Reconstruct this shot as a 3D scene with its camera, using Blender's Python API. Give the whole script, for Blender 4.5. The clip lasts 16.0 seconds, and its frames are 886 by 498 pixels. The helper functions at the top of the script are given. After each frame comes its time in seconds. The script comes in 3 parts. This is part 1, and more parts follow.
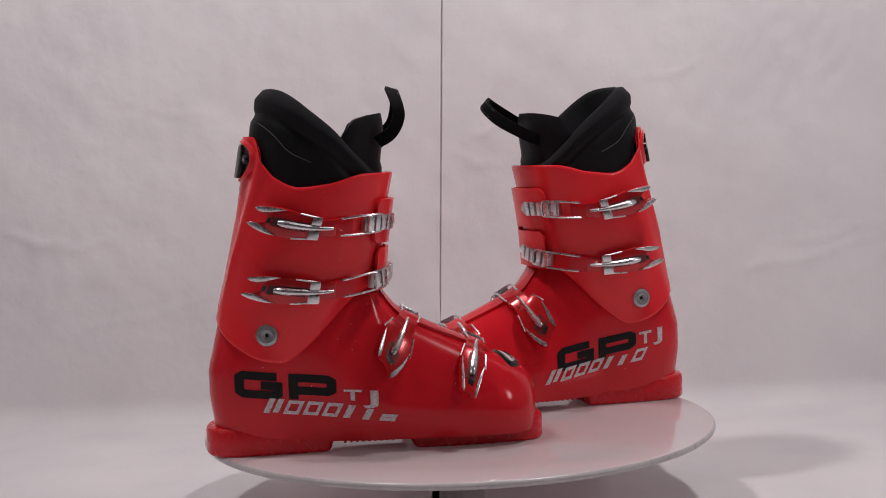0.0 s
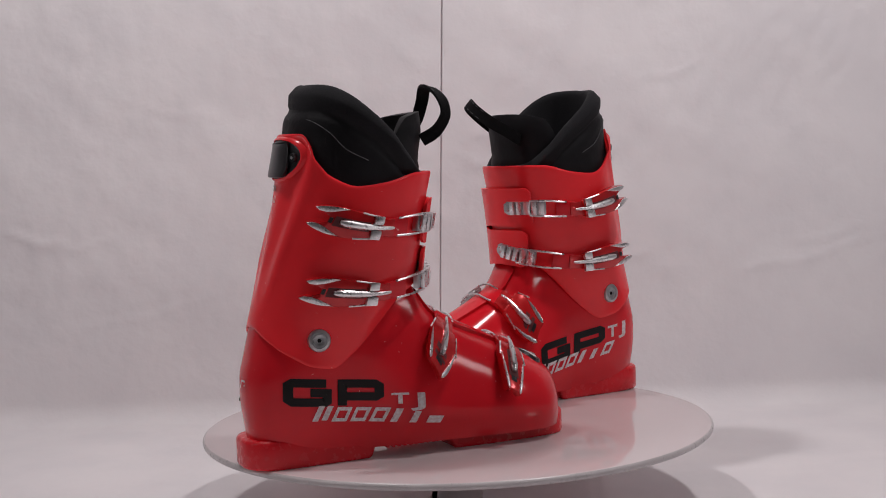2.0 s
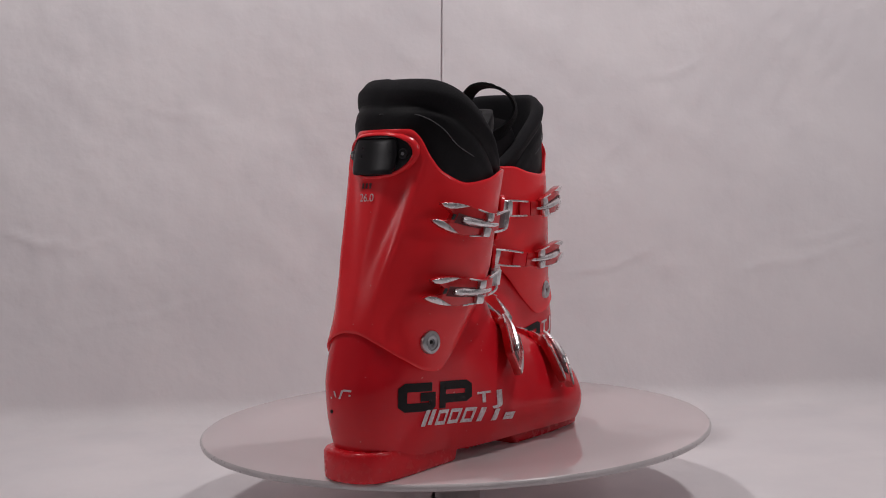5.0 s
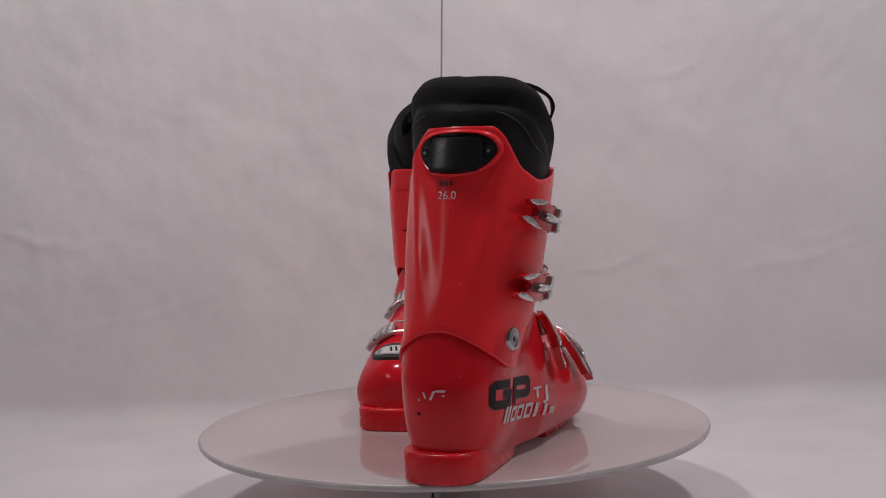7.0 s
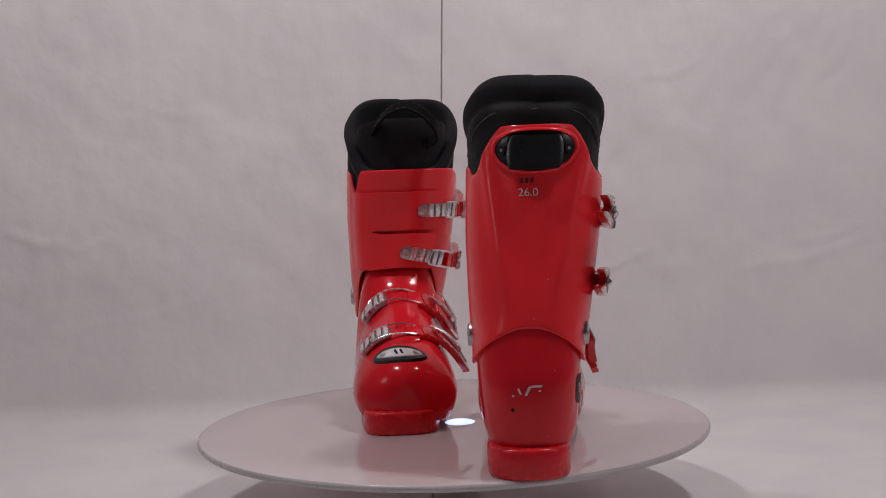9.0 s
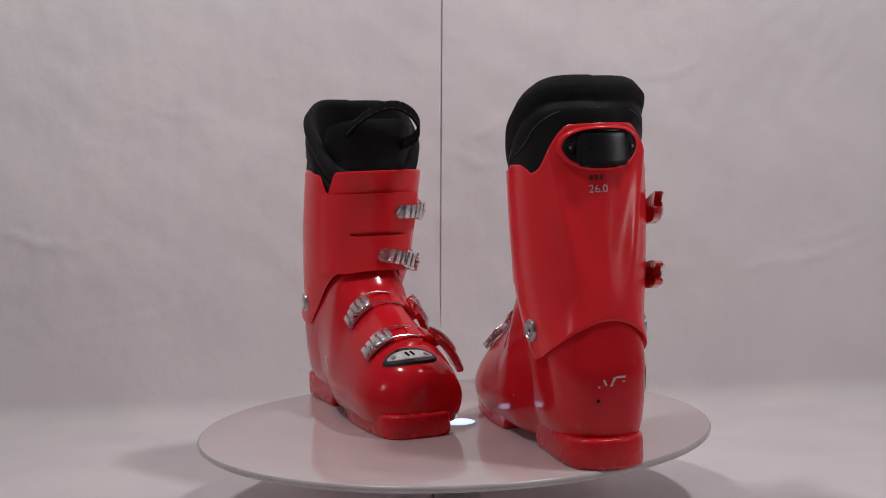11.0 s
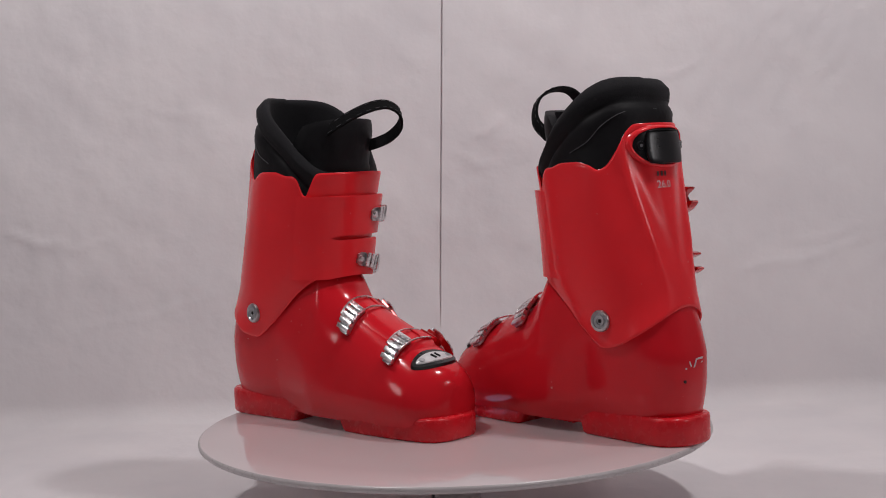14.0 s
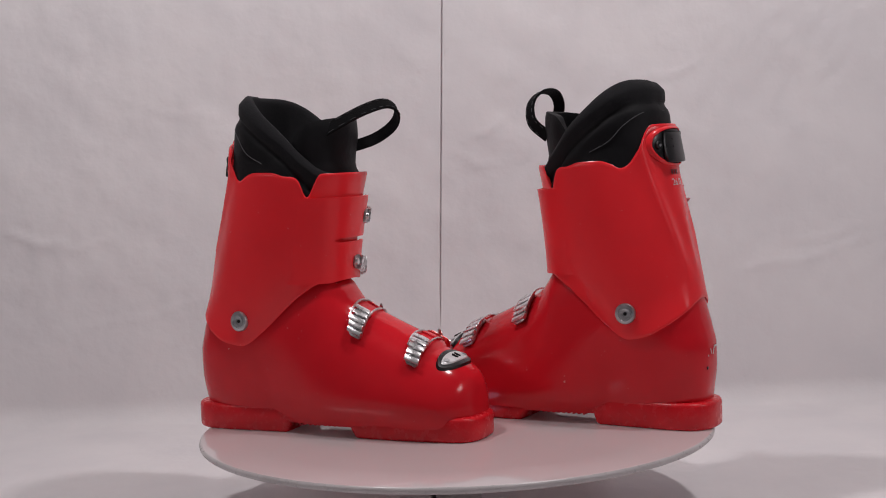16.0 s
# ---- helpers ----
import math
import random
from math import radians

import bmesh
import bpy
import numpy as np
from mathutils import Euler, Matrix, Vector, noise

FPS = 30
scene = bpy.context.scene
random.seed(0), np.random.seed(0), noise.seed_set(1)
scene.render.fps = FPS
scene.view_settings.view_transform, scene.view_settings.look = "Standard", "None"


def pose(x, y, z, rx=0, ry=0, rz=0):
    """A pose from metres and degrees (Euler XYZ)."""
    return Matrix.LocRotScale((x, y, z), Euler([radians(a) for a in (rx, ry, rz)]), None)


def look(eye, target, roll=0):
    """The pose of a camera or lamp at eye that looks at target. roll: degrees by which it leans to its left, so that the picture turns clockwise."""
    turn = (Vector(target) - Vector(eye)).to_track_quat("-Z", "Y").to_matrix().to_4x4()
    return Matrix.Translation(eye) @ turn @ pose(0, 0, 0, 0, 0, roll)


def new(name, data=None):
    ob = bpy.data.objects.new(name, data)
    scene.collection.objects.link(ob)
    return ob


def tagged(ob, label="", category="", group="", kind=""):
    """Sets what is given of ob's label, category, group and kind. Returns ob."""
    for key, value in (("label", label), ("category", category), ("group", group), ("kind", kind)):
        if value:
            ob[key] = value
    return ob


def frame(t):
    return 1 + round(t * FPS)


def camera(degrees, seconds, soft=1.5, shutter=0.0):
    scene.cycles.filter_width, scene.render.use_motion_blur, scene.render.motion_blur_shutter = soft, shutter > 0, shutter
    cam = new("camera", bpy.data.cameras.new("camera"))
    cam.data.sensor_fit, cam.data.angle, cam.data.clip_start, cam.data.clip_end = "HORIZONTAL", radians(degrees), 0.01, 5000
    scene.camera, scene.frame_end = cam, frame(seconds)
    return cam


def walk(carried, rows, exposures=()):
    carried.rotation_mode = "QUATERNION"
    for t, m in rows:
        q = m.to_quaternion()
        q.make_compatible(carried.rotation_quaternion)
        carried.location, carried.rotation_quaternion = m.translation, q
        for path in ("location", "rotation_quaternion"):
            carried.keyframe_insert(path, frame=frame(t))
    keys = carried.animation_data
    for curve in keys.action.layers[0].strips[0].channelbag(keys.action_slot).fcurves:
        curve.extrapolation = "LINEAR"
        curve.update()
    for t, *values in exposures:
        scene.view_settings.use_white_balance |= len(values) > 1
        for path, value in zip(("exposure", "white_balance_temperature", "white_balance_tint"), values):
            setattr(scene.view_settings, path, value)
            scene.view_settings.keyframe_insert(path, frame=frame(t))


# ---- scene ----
SEAM_X, SEAM_LEAN = -0.0119, 0.0410
ROLL = -2.04
RIGHT_AT, LEFT_AT = (-0.1688, -0.0922, 0.0, 6.7), (0.1746, 0.0992, 0.0, -166.5)
SOLE_Z = 0.0055
# ---- camera ----
cam = camera(37.42, 16.0, soft=1.0)
EYE, TARGET = (0.0, -1.299, 0.2722), (-0.01080, -0.00329, 0.18042)
walk(cam, [(0.0, look(EYE, TARGET, ROLL)), (16.0, look(EYE, TARGET, ROLL))],
     exposures=[(0.0, 0.0), (3.0, -0.02), (4.0, -0.06), (7.0, -0.26), (9.0, -0.28), (12.5, -0.15), (16.0, -0.04)])

# ---- world, lamps, exposure ----
world = bpy.data.worlds.new("room_air")
scene.world = world
world.use_nodes = True
world.node_tree.nodes["Background"].inputs[0].default_value = (0.9, 0.9, 1.0, 1)
world.node_tree.nodes["Background"].inputs[1].default_value = 0.02


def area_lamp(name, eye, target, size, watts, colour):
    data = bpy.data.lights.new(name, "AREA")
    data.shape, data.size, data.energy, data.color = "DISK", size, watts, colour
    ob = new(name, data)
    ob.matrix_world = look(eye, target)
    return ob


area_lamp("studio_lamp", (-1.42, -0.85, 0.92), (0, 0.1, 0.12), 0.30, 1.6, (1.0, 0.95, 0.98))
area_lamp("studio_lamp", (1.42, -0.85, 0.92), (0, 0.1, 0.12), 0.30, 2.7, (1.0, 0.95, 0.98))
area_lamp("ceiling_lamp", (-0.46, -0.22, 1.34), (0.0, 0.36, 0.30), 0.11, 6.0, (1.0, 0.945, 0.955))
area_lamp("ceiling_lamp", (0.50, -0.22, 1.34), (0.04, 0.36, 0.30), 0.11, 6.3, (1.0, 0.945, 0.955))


# ---- materials ----
def material(name, colour, rough=0.5, metal=0.0, bump=0.0, bump_scale=200.0, spots=0.0, spot_scale=12.0,
             rough_var=0.1, coat=0.0, second=None, emission=None, sub=0.0, spec=0.5, specks=None):
    mat = bpy.data.materials.new(name)
    mat.use_nodes = True
    n, l = mat.node_tree.nodes, mat.node_tree.links
    b = n["Principled BSDF"]
    b.inputs["Roughness"].default_value, b.inputs["Metallic"].default_value = rough, metal
    b.inputs["Coat Weight"].default_value = coat
    b.inputs["Specular IOR Level"].default_value = spec
    b.inputs["Coat Roughness"].default_value = 0.08
    if sub:
        b.inputs["Subsurface Weight"].default_value = sub
        b.inputs["Subsurface Radius"].default_value = (0.006, 0.002, 0.002)
    tc = n.new("ShaderNodeTexCoord")
    big = n.new("ShaderNodeTexNoise")
    big.inputs["Scale"].default_value, big.inputs["Detail"].default_value = spot_scale, 6
    fine = n.new("ShaderNodeTexNoise")
    fine.inputs["Scale"].default_value, fine.inputs["Detail"].default_value = bump_scale, 4
    l.new(tc.outputs["Object"], big.inputs["Vector"])
    l.new(tc.outputs["Object"], fine.inputs["Vector"])
    mix = n.new("ShaderNodeMix")
    mix.data_type = "RGBA"
    ramp = n.new("ShaderNodeMapRange")
    ramp.inputs["From Min"].default_value, ramp.inputs["From Max"].default_value = 0.35, 0.7
    ramp.inputs["To Max"].default_value = 1.0
    l.new(big.outputs["Fac"], ramp.inputs["Value"])
    l.new(ramp.outputs["Result"], mix.inputs["Factor"])
    mix.inputs["A"].default_value = (*colour, 1)
    other = second or tuple(c * (1 - spots) for c in colour)
    mix.inputs["B"].default_value = (*other, 1)
    last = mix.outputs["Result"]
    if specks:
        dots = n.new("ShaderNodeTexNoise")
        dots.inputs["Scale"].default_value, dots.inputs["Detail"].default_value = 240.0, 2
        l.new(tc.outputs["Object"], dots.inputs["Vector"])
        gate = n.new("ShaderNodeMapRange")
        gate.inputs["From Min"].default_value, gate.inputs["From Max"].default_value = 0.755, 0.80
        l.new(dots.outputs["Fac"], gate.inputs["Value"])
        scratch = n.new("ShaderNodeMix")
        scratch.data_type = "RGBA"
        l.new(gate.outputs["Result"], scratch.inputs["Factor"])
        l.new(last, scratch.inputs["A"])
        scratch.inputs["B"].default_value = (*specks, 1)
        last = scratch.outputs["Result"]
    l.new(last, b.inputs["Base Color"])
    rr = n.new("ShaderNodeMapRange")
    rr.inputs["To Min"].default_value, rr.inputs["To Max"].default_value = max(rough - rough_var, 0.02), rough + rough_var
    l.new(fine.outputs["Fac"], rr.inputs["Value"])
    l.new(rr.outputs["Result"], b.inputs["Roughness"])
    if bump:
        bp = n.new("ShaderNodeBump")
        bp.inputs["Strength"].default_value, bp.inputs["Distance"].default_value = 1.0, bump
        l.new(fine.outputs["Fac"], bp.inputs["Height"])
        l.new(bp.outputs["Normal"], b.inputs["Normal"])
    if emission:
        b.inputs["Emission Color"].default_value = (*emission[0], 1)
        b.inputs["Emission Strength"].default_value = emission[1]
    return mat


RED = material("red_moulded_plastic", (0.69, 0.014, 0.025), 0.14, bump=0.00004, bump_scale=70, spots=0.12, spot_scale=14, rough_var=0.05, sub=0.08, spec=0.30, specks=(0.80, 0.30, 0.30))
RED_CUFF = material("red_cuff_plastic", (0.90, 0.029, 0.039), 0.22, bump=0.00004, bump_scale=70, spots=0.10, spot_scale=11, rough_var=0.06, sub=0.08, spec=0.34, specks=(0.82, 0.22, 0.22))
RED_SOLE = material("red_sole_plastic", (0.70, 0.014, 0.024), 0.26, bump=0.00005, bump_scale=160, spots=0.15, spot_scale=20, sub=0.05, spec=0.35)
RED_LEVER = material("red_painted_metal", (0.60, 0.011, 0.015), 0.20, metal=0.25, spots=0.2, spot_scale=60, coat=0.5)
CHROME = material("brushed_chrome", (0.82, 0.81, 0.82), 0.28, metal=1.0, spots=0.25, spot_scale=70, rough_var=0.06)
STEEL = material("grey_steel", (0.56, 0.565, 0.58), 0.34, metal=1.0, spots=0.3, spot_scale=80, rough_var=0.06)
LINER = material("black_padded_liner", (0.0045, 0.0042, 0.0058), 0.58, bump=0.0003, bump_scale=160, spots=0.35, spot_scale=18, spec=0.22)
FLEECE = material("black_fleece", (0.004, 0.0038, 0.006), 0.95, bump=0.0003, bump_scale=700, spots=0.3, spot_scale=25)
WEBBING = material("black_webbing", (0.0035, 0.0035, 0.0042), 0.85, bump=0.0006, bump_scale=900, spots=0.3, spot_scale=80, spec=0.15)
THREAD = material("grey_thread", (0.07, 0.07, 0.075), 0.7, spots=0.3, spot_scale=200)
BLACK = material("black_gloss_plastic", (0.010, 0.010, 0.012), 0.30, bump=0.0002, bump_scale=60, spots=0.3, spot_scale=40)
# black for print, and for shade painted into the screw hole and rivet sockets
PRINT_HOLE_BLACK = material("black_print_hole_shade", (0.008, 0.006, 0.007), 0.5, spots=0.3, spot_scale=300, spec=0.25)
PRINT_WHITE = material("white_print", (0.72, 0.69, 0.71), 0.45, second=(0.55, 0.36, 0.37), spot_scale=420)
# dark red for the stamp, and for the painted shade of the lever slots
PRINT_SLOT_DARK = material("dark_red_print_slot_shade", (0.12, 0.012, 0.015), 0.5, spots=0.4, spot_scale=300)
PLATE = material("silver_plate", (0.74, 0.74, 0.75), 0.35, metal=0.25, bump=0.0002, bump_scale=200, spots=0.2, spot_scale=90)
DISC = material("white_lacquered_glass", (0.90, 0.81, 0.82), 0.05, spots=0.06, spot_scale=5, rough_var=0.02, spec=0.8, coat=0.6)
# the disc lets some light through
_n, _l = DISC.node_tree.nodes, DISC.node_tree.links
_through = _n.new("ShaderNodeBsdfTranslucent")
_through.inputs["Color"].default_value = (0.85, 0.78, 0.78, 1)
_both = _n.new("ShaderNodeMixShader")
_both.inputs["Fac"].default_value = 0.24
_l.new(_n["Principled BSDF"].outputs["BSDF"], _both.inputs[1])
_l.new(_through.outputs["BSDF"], _both.inputs[2])
_l.new(_both.outputs["Shader"], _n["Material Output"].inputs["Surface"])
DISC_UNDER = DISC.copy()
DISC_UNDER.name = "clear_glass_underside"
for _node in DISC_UNDER.node_tree.nodes:
    if _node.type == "MIX_SHADER":
        _node.inputs["Fac"].default_value = 0.65
EDGE = material("grey_glass_edge", (0.58, 0.54, 0.545), 0.3, spots=0.15, spot_scale=30)
BASE = material("white_base_plastic", (0.62, 0.6, 0.6), 0.5, spots=0.1)
GLOW = material("blue_white_glow", (0.9, 0.95, 1.0), 0.3, emission=((0.46, 0.62, 1.0), 1.7))
# second tone mottles the cloth and also stands in for weak wrinkle shading
CLOTH = material("white_backdrop_cloth", (0.79, 0.755, 0.765), 0.9, bump=0.0013, bump_scale=38, second=(0.735, 0.705, 0.722), spot_scale=9)
# tone of the added room box sets how much fill light it bounces
ROOM = material("pale_room_paint", (0.42, 0.405, 0.405), 0.9, bump=0.0005, bump_scale=60, spots=0.06, spot_scale=2)


# ---- mesh helpers ----
def smooth_angle(me, deg=35):
    me.polygons.foreach_set("use_smooth", [True] * len(me.polygons))
    me.set_sharp_from_angle(angle=radians(deg))


FLIP = [1.0]


def part(name, bm, mat, parent=None, label="", deg=35):
    """One bmesh as one mesh object; a left boot's pieces are mirrored across its middle plane."""
    if FLIP[0] < 0:
        for v in bm.verts:
            v.co.y = -v.co.y
        bmesh.ops.reverse_faces(bm, faces=bm.faces)
    me = bpy.data.meshes.new(name)
    bm.to_mesh(me)
    bm.free()
    mats = mat if isinstance(mat, (list, tuple)) else [mat]
    for m in mats:
        me.materials.append(m)
    smooth_angle(me, deg)
    ob = new(name, me)
    if parent is not None:
        ob.parent = parent
    if label:
        tagged(ob, label)
    return ob


def smooth_table(pairs):
    """A function through the pairs with eased slopes (monotone cubic)."""
    xs = np.array([p[0] for p in pairs], float)
    ys = np.array([p[1] for p in pairs], float)
    d = np.diff(ys) / np.diff(xs)
    m = np.zeros(len(xs))
    m[0], m[-1] = d[0], d[-1]
    for i in range(1, len(xs) - 1):
        m[i] = 0.0 if d[i - 1] * d[i] <= 0 else 2 * d[i - 1] * d[i] / (d[i - 1] + d[i])

    def f(x):
        x = min(max(x, xs[0]), xs[-1])
        i = min(int(np.searchsorted(xs, x, side="right")) - 1, len(xs) - 2)
        h = xs[i + 1] - xs[i]
        t = (x - xs[i]) / h
        return float((2 * t**3 - 3 * t**2 + 1) * ys[i] + (t**3 - 2 * t**2 + t) * h * m[i]
                     + (-2 * t**3 + 3 * t**2) * ys[i + 1] + (t**3 - t**2) * h * m[i + 1])
    return f


def sheet(rows_, close=False, thick=0.0):
    """A bmesh skin over rows of points; thick > 0 gives it an inner face and closed rims, away from its outside."""
    bm = bmesh.new()
    grid = [[bm.verts.new(p) for p in r] for r in rows_]
    n = len(grid[0])
    for a, b in zip(grid, grid[1:]):
        for j in range(n if close else n - 1):
            k = (j + 1) % n
            bm.faces.new((a[j], a[k], b[k], b[j]))
    bm.normal_update()
    if thick:
        bmesh.ops.solidify(bm, geom=bm.faces[:], thickness=thick)
    bmesh.ops.recalc_face_normals(bm, faces=bm.faces)
    return bm


def block(mapper, u, v, w, nu=6, nv=2, taper=None, round_=0.0):
    """A slab in strap space (u along, v across, w outwards), bent on to the surface by mapper. taper(k) scales v along u."""
    bm = bmesh.new()
    us = np.linspace(u[0], u[1], nu + 1)
    vs = np.linspace(v[0], v[1], nv + 1)
    mid = (v[0] + v[1]) / 2

    def at(i, j, ww):
        k = i / nu
        s = taper(k) if taper else 1.0
        return mapper(us[i], mid + (vs[j] - mid) * s, ww)
    top = [[bm.verts.new(at(i, j, w[1])) for j in range(nv + 1)] for i in range(nu + 1)]
    bot = [[bm.verts.new(at(i, j, w[0])) for j in range(nv + 1)] for i in range(nu + 1)]
    for i in range(nu):
        for j in range(nv):
            bm.faces.new((top[i][j], top[i + 1][j], top[i + 1][j + 1], top[i][j + 1]))
            bm.faces.new((bot[i][j], bot[i][j + 1], bot[i + 1][j + 1], bot[i + 1][j]))
        bm.faces.new((top[i][0], bot[i][0], bot[i + 1][0], top[i + 1][0]))
        bm.faces.new((top[i][nv], top[i + 1][nv], bot[i + 1][nv], bot[i][nv]))
    for j in range(nv):
        bm.faces.new((top[0][j], top[0][j + 1], bot[0][j + 1], bot[0][j]))
        bm.faces.new((top[nu][j], bot[nu][j], bot[nu][j + 1], top[nu][j + 1]))
    bmesh.ops.recalc_face_normals(bm, faces=bm.faces)
    if round_:
        sharp = [e for e in bm.edges if len(e.link_faces) == 2 and e.calc_face_angle(0) > 0.8]
        bmesh.ops.bevel(bm, geom=sharp, offset=round_, segments=2, profile=0.6, affect="EDGES")
    return bm


def tube(points, r, sides=8, caps=True, flat=1.0):
    """A round rod along points; radius r may be a list."""
    pts = [Vector(p) for p in points]
    rad = r if isinstance(r, (list, tuple)) else [r] * len(pts)
    bm = bmesh.new()
    up, rings = None, []
    for i, p in enumerate(pts):
        d = (pts[min(i + 1, len(pts) - 1)] - pts[max(i - 1, 0)]).normalized()
        if up is None:
            up = d.orthogonal().normalized()
        up = (up - d * up.dot(d)).normalized()
        side = d.cross(up)
        rings.append([bm.verts.new(p + (up * math.cos(a) * flat + side * math.sin(a)) * rad[i])
                      for a in (2 * math.pi * k / sides for k in range(sides))])
    for a, b in zip(rings, rings[1:]):
        for j in range(sides):
            bm.faces.new((a[j], a[(j + 1) % sides], b[(j + 1) % sides], b[j]))
    if caps:
        bm.faces.new(rings[0][::-1])
        bm.faces.new(rings[-1])
    bmesh.ops.recalc_face_normals(bm, faces=bm.faces)
    return bm


def spline(points, n=40):
    """Catmull-Rom curve through the points."""
    p = [Vector(q) for q in points]
    p = [2 * p[0] - p[1]] + p + [2 * p[-1] - p[-2]]
    out = []
    seg = len(p) - 3
    for k in range(n + 1):
        s = k / n * seg
        i = min(int(s), seg - 1)
        t = s - i
        a, b, c, d = p[i:i + 4]
        out.append(0.5 * (2 * b + (c - a) * t + (2 * a - 5 * b + 4 * c - d) * t * t + (3 * b - a - 3 * c + d) * t**3))
    return out


def lathe(profile, segs=64):
    """A turned body from (radius, z) pairs."""
    rows_ = [[(r * math.cos(2 * math.pi * k / segs), r * math.sin(2 * math.pi * k / segs), z) for k in range(segs)]
             for r, z in profile]
    return sheet(rows_, close=True)


# ---- the boot's surfaces, in its own space: x to the toe, y to its left, z up; buckles on the -y side ----
CUFF_BACK = smooth_table([(0.09, -0.058), (0.129, -0.0536), (0.18, -0.0417), (0.2285, -0.030), (0.257, -0.025), (0.296, -0.0216), (0.34, -0.012)])
CUFF_FRONT = smooth_table([(0.09, 0.112), (0.15, 0.100), (0.185, 0.102), (0.2365, 0.109), (0.262, 0.1145), (0.34, 0.126)])
CUFF_WIDE = smooth_table([(0.09, 0.0490), (0.12, 0.0515), (0.17, 0.0560), (0.21, 0.0590), (0.26, 0.0603), (0.34, 0.0600)])


def spow(c, e):
    return math.copysign(abs(c) ** e, c)


def side_lean(z):
    """The shaft leans a little to the buckle side."""
    return 0.062 * max(0.0, z - 0.10)


def cuff_ring(phi, z, off=0.0, ribs=True):
    """A point of the cuff's outside; phi in degrees, 0 at the front, -90 on the buckle side, 180 at the heel."""
    b, f, w = CUFF_BACK(z), CUFF_FRONT(z), CUFF_WIDE(z)
    a, xc = (f - b) / 2, (f + b) / 2
    p = radians(phi)
    extra = 0.0
    if ribs:
        back = 180 - abs((phi + 180) % 360 - 180)
        k = (z - 0.13) / 0.15
        rib = 20 + 26 * min(max(k, 0), 1) ** 1.5
        extra = 0.0026 * math.exp(-((back - rib) / 6.5) ** 2) - 0.0016 * math.exp(-((back - rib + 15) / 9) ** 2)
        extra *= min(max((z - 0.138) / 0.05, 0), 1)
    e = 2 / (2.35 if math.cos(p) > 0 else 2.12)
    x = xc + (a + off + extra) * spow(math.cos(p), e)
    y = (w + off + extra) * spow(math.sin(p), e) - side_lean(z)
    return Vector((x, y, z))


CUFF_TOP = smooth_table([(-0.03, 0.2965), (-0.014, 0.2955), (-0.009, 0.289), (-0.003, 0.272), (0.006, 0.259), (0.0286, 0.2495), (0.055, 0.2520), (0.0865, 0.2594), (0.115, 0.2600)])
CUFF_BOTTOM = smooth_table([(0, 0.160), (20, 0.1585), (40, 0.1525), (56, 0.1410), (70, 0.128), (85, 0.111), (95, 0.098), (103, 0.0925), (115, 0.0955), (130, 0.106), (150, 0.1195), (165, 0.1265), (174, 0.1288), (180, 0.1291)])


CUFF_TOP_INNER = smooth_table([(-0.03, 0.2965), (-0.014, 0.2955), (-0.009, 0.288), (-0.003, 0.270), (0.004, 0.2575), (0.010, 0.2550), (0.018, 0.2592), (0.03, 0.2625), (0.05, 0.2620), (0.066, 0.2580), (0.0865, 0.2594), (0.115, 0.2600)])


def cuff_top(phi):
    z = 0.27
    for _ in range(4):
        z = (CUFF_TOP_INNER if phi > 0 else CUFF_TOP)(cuff_ring(phi, z, ribs=False).x)
    d = phi - 54
    notch = 0.022 * math.exp(-(d / 4.5) ** 2) if d < 0 else 0.022 * math.exp(-(d / 9) ** 2)
    return z - notch


_arc_cache = {}


def cuff_phi(u, z):
    """The angle that lies u metres round the cuff from the front's middle, towards the buckles."""
    key = round(z, 3)
    if key not in _arc_cache:
        ph = np.linspace(60, -200, 261)
        pts = [cuff_ring(q, key, ribs=False) for q in ph]
        s = np.concatenate([[0], np.cumsum([(b - a).length for a, b in zip(pts, pts[1:])])])
        s -= np.interp(-0.0, -ph, s)
        _arc_cache[key] = (ph, s)
    ph, s = _arc_cache[key]
    return float(np.interp(u, s, ph))


def on_cuff(line):
    """Strap space on the cuff: u from the front's middle towards the buckles, v up, w outwards; line gives its height."""
    def m(u, v, w):
        z0 = line(u)
        slope = (line(u + 0.002) - line(u - 0.002)) / 0.004
        c = 1 / math.hypot(1, slope)
        uu, z = u - v * slope * c, z0 + v * c
        return cuff_ring(cuff_phi(uu, 0.19 if z0 > 0.19 else 0.165), z, w, ribs=False)
    return m


SHELL_TOP = smooth_table([(-0.07, 0.150), (-0.03, 0.165), (0.06, 0.172), (0.088, 0.167), (0.099, 0.150), (0.113, 0.1325), (0.134, 0.1203), (0.165, 0.1053), (0.192, 0.0932), (0.208, 0.0843), (0.2292, 0.0722), (0.237, 0.0640), (0.2412, 0.055)])
SHELL_BACK = smooth_table([(0.015, -0.057), (0.041, -0.060), (0.063, -0.0625), (0.084, -0.0622), (0.10, -0.0585), (0.129, -0.0515), (0.18, -0.038)])
SHELL_WIDE = smooth_table([(-0.07, 0.045), (-0.03, 0.0475), (0.0, 0.0490), (0.05, 0.0475), (0.10, 0.0500), (0.15, 0.0530), (0.185, 0.0550), (0.21, 0.0530), (0.23, 0.0475), (0.24, 0.044)])
TOE_BEND = smooth_table([(-0.07, 0.0), (0.10, 0.0), (0.17, 0.0018), (0.21, 0.0028), (0.25, 0.0028)])
SHELL_END = 0.2412


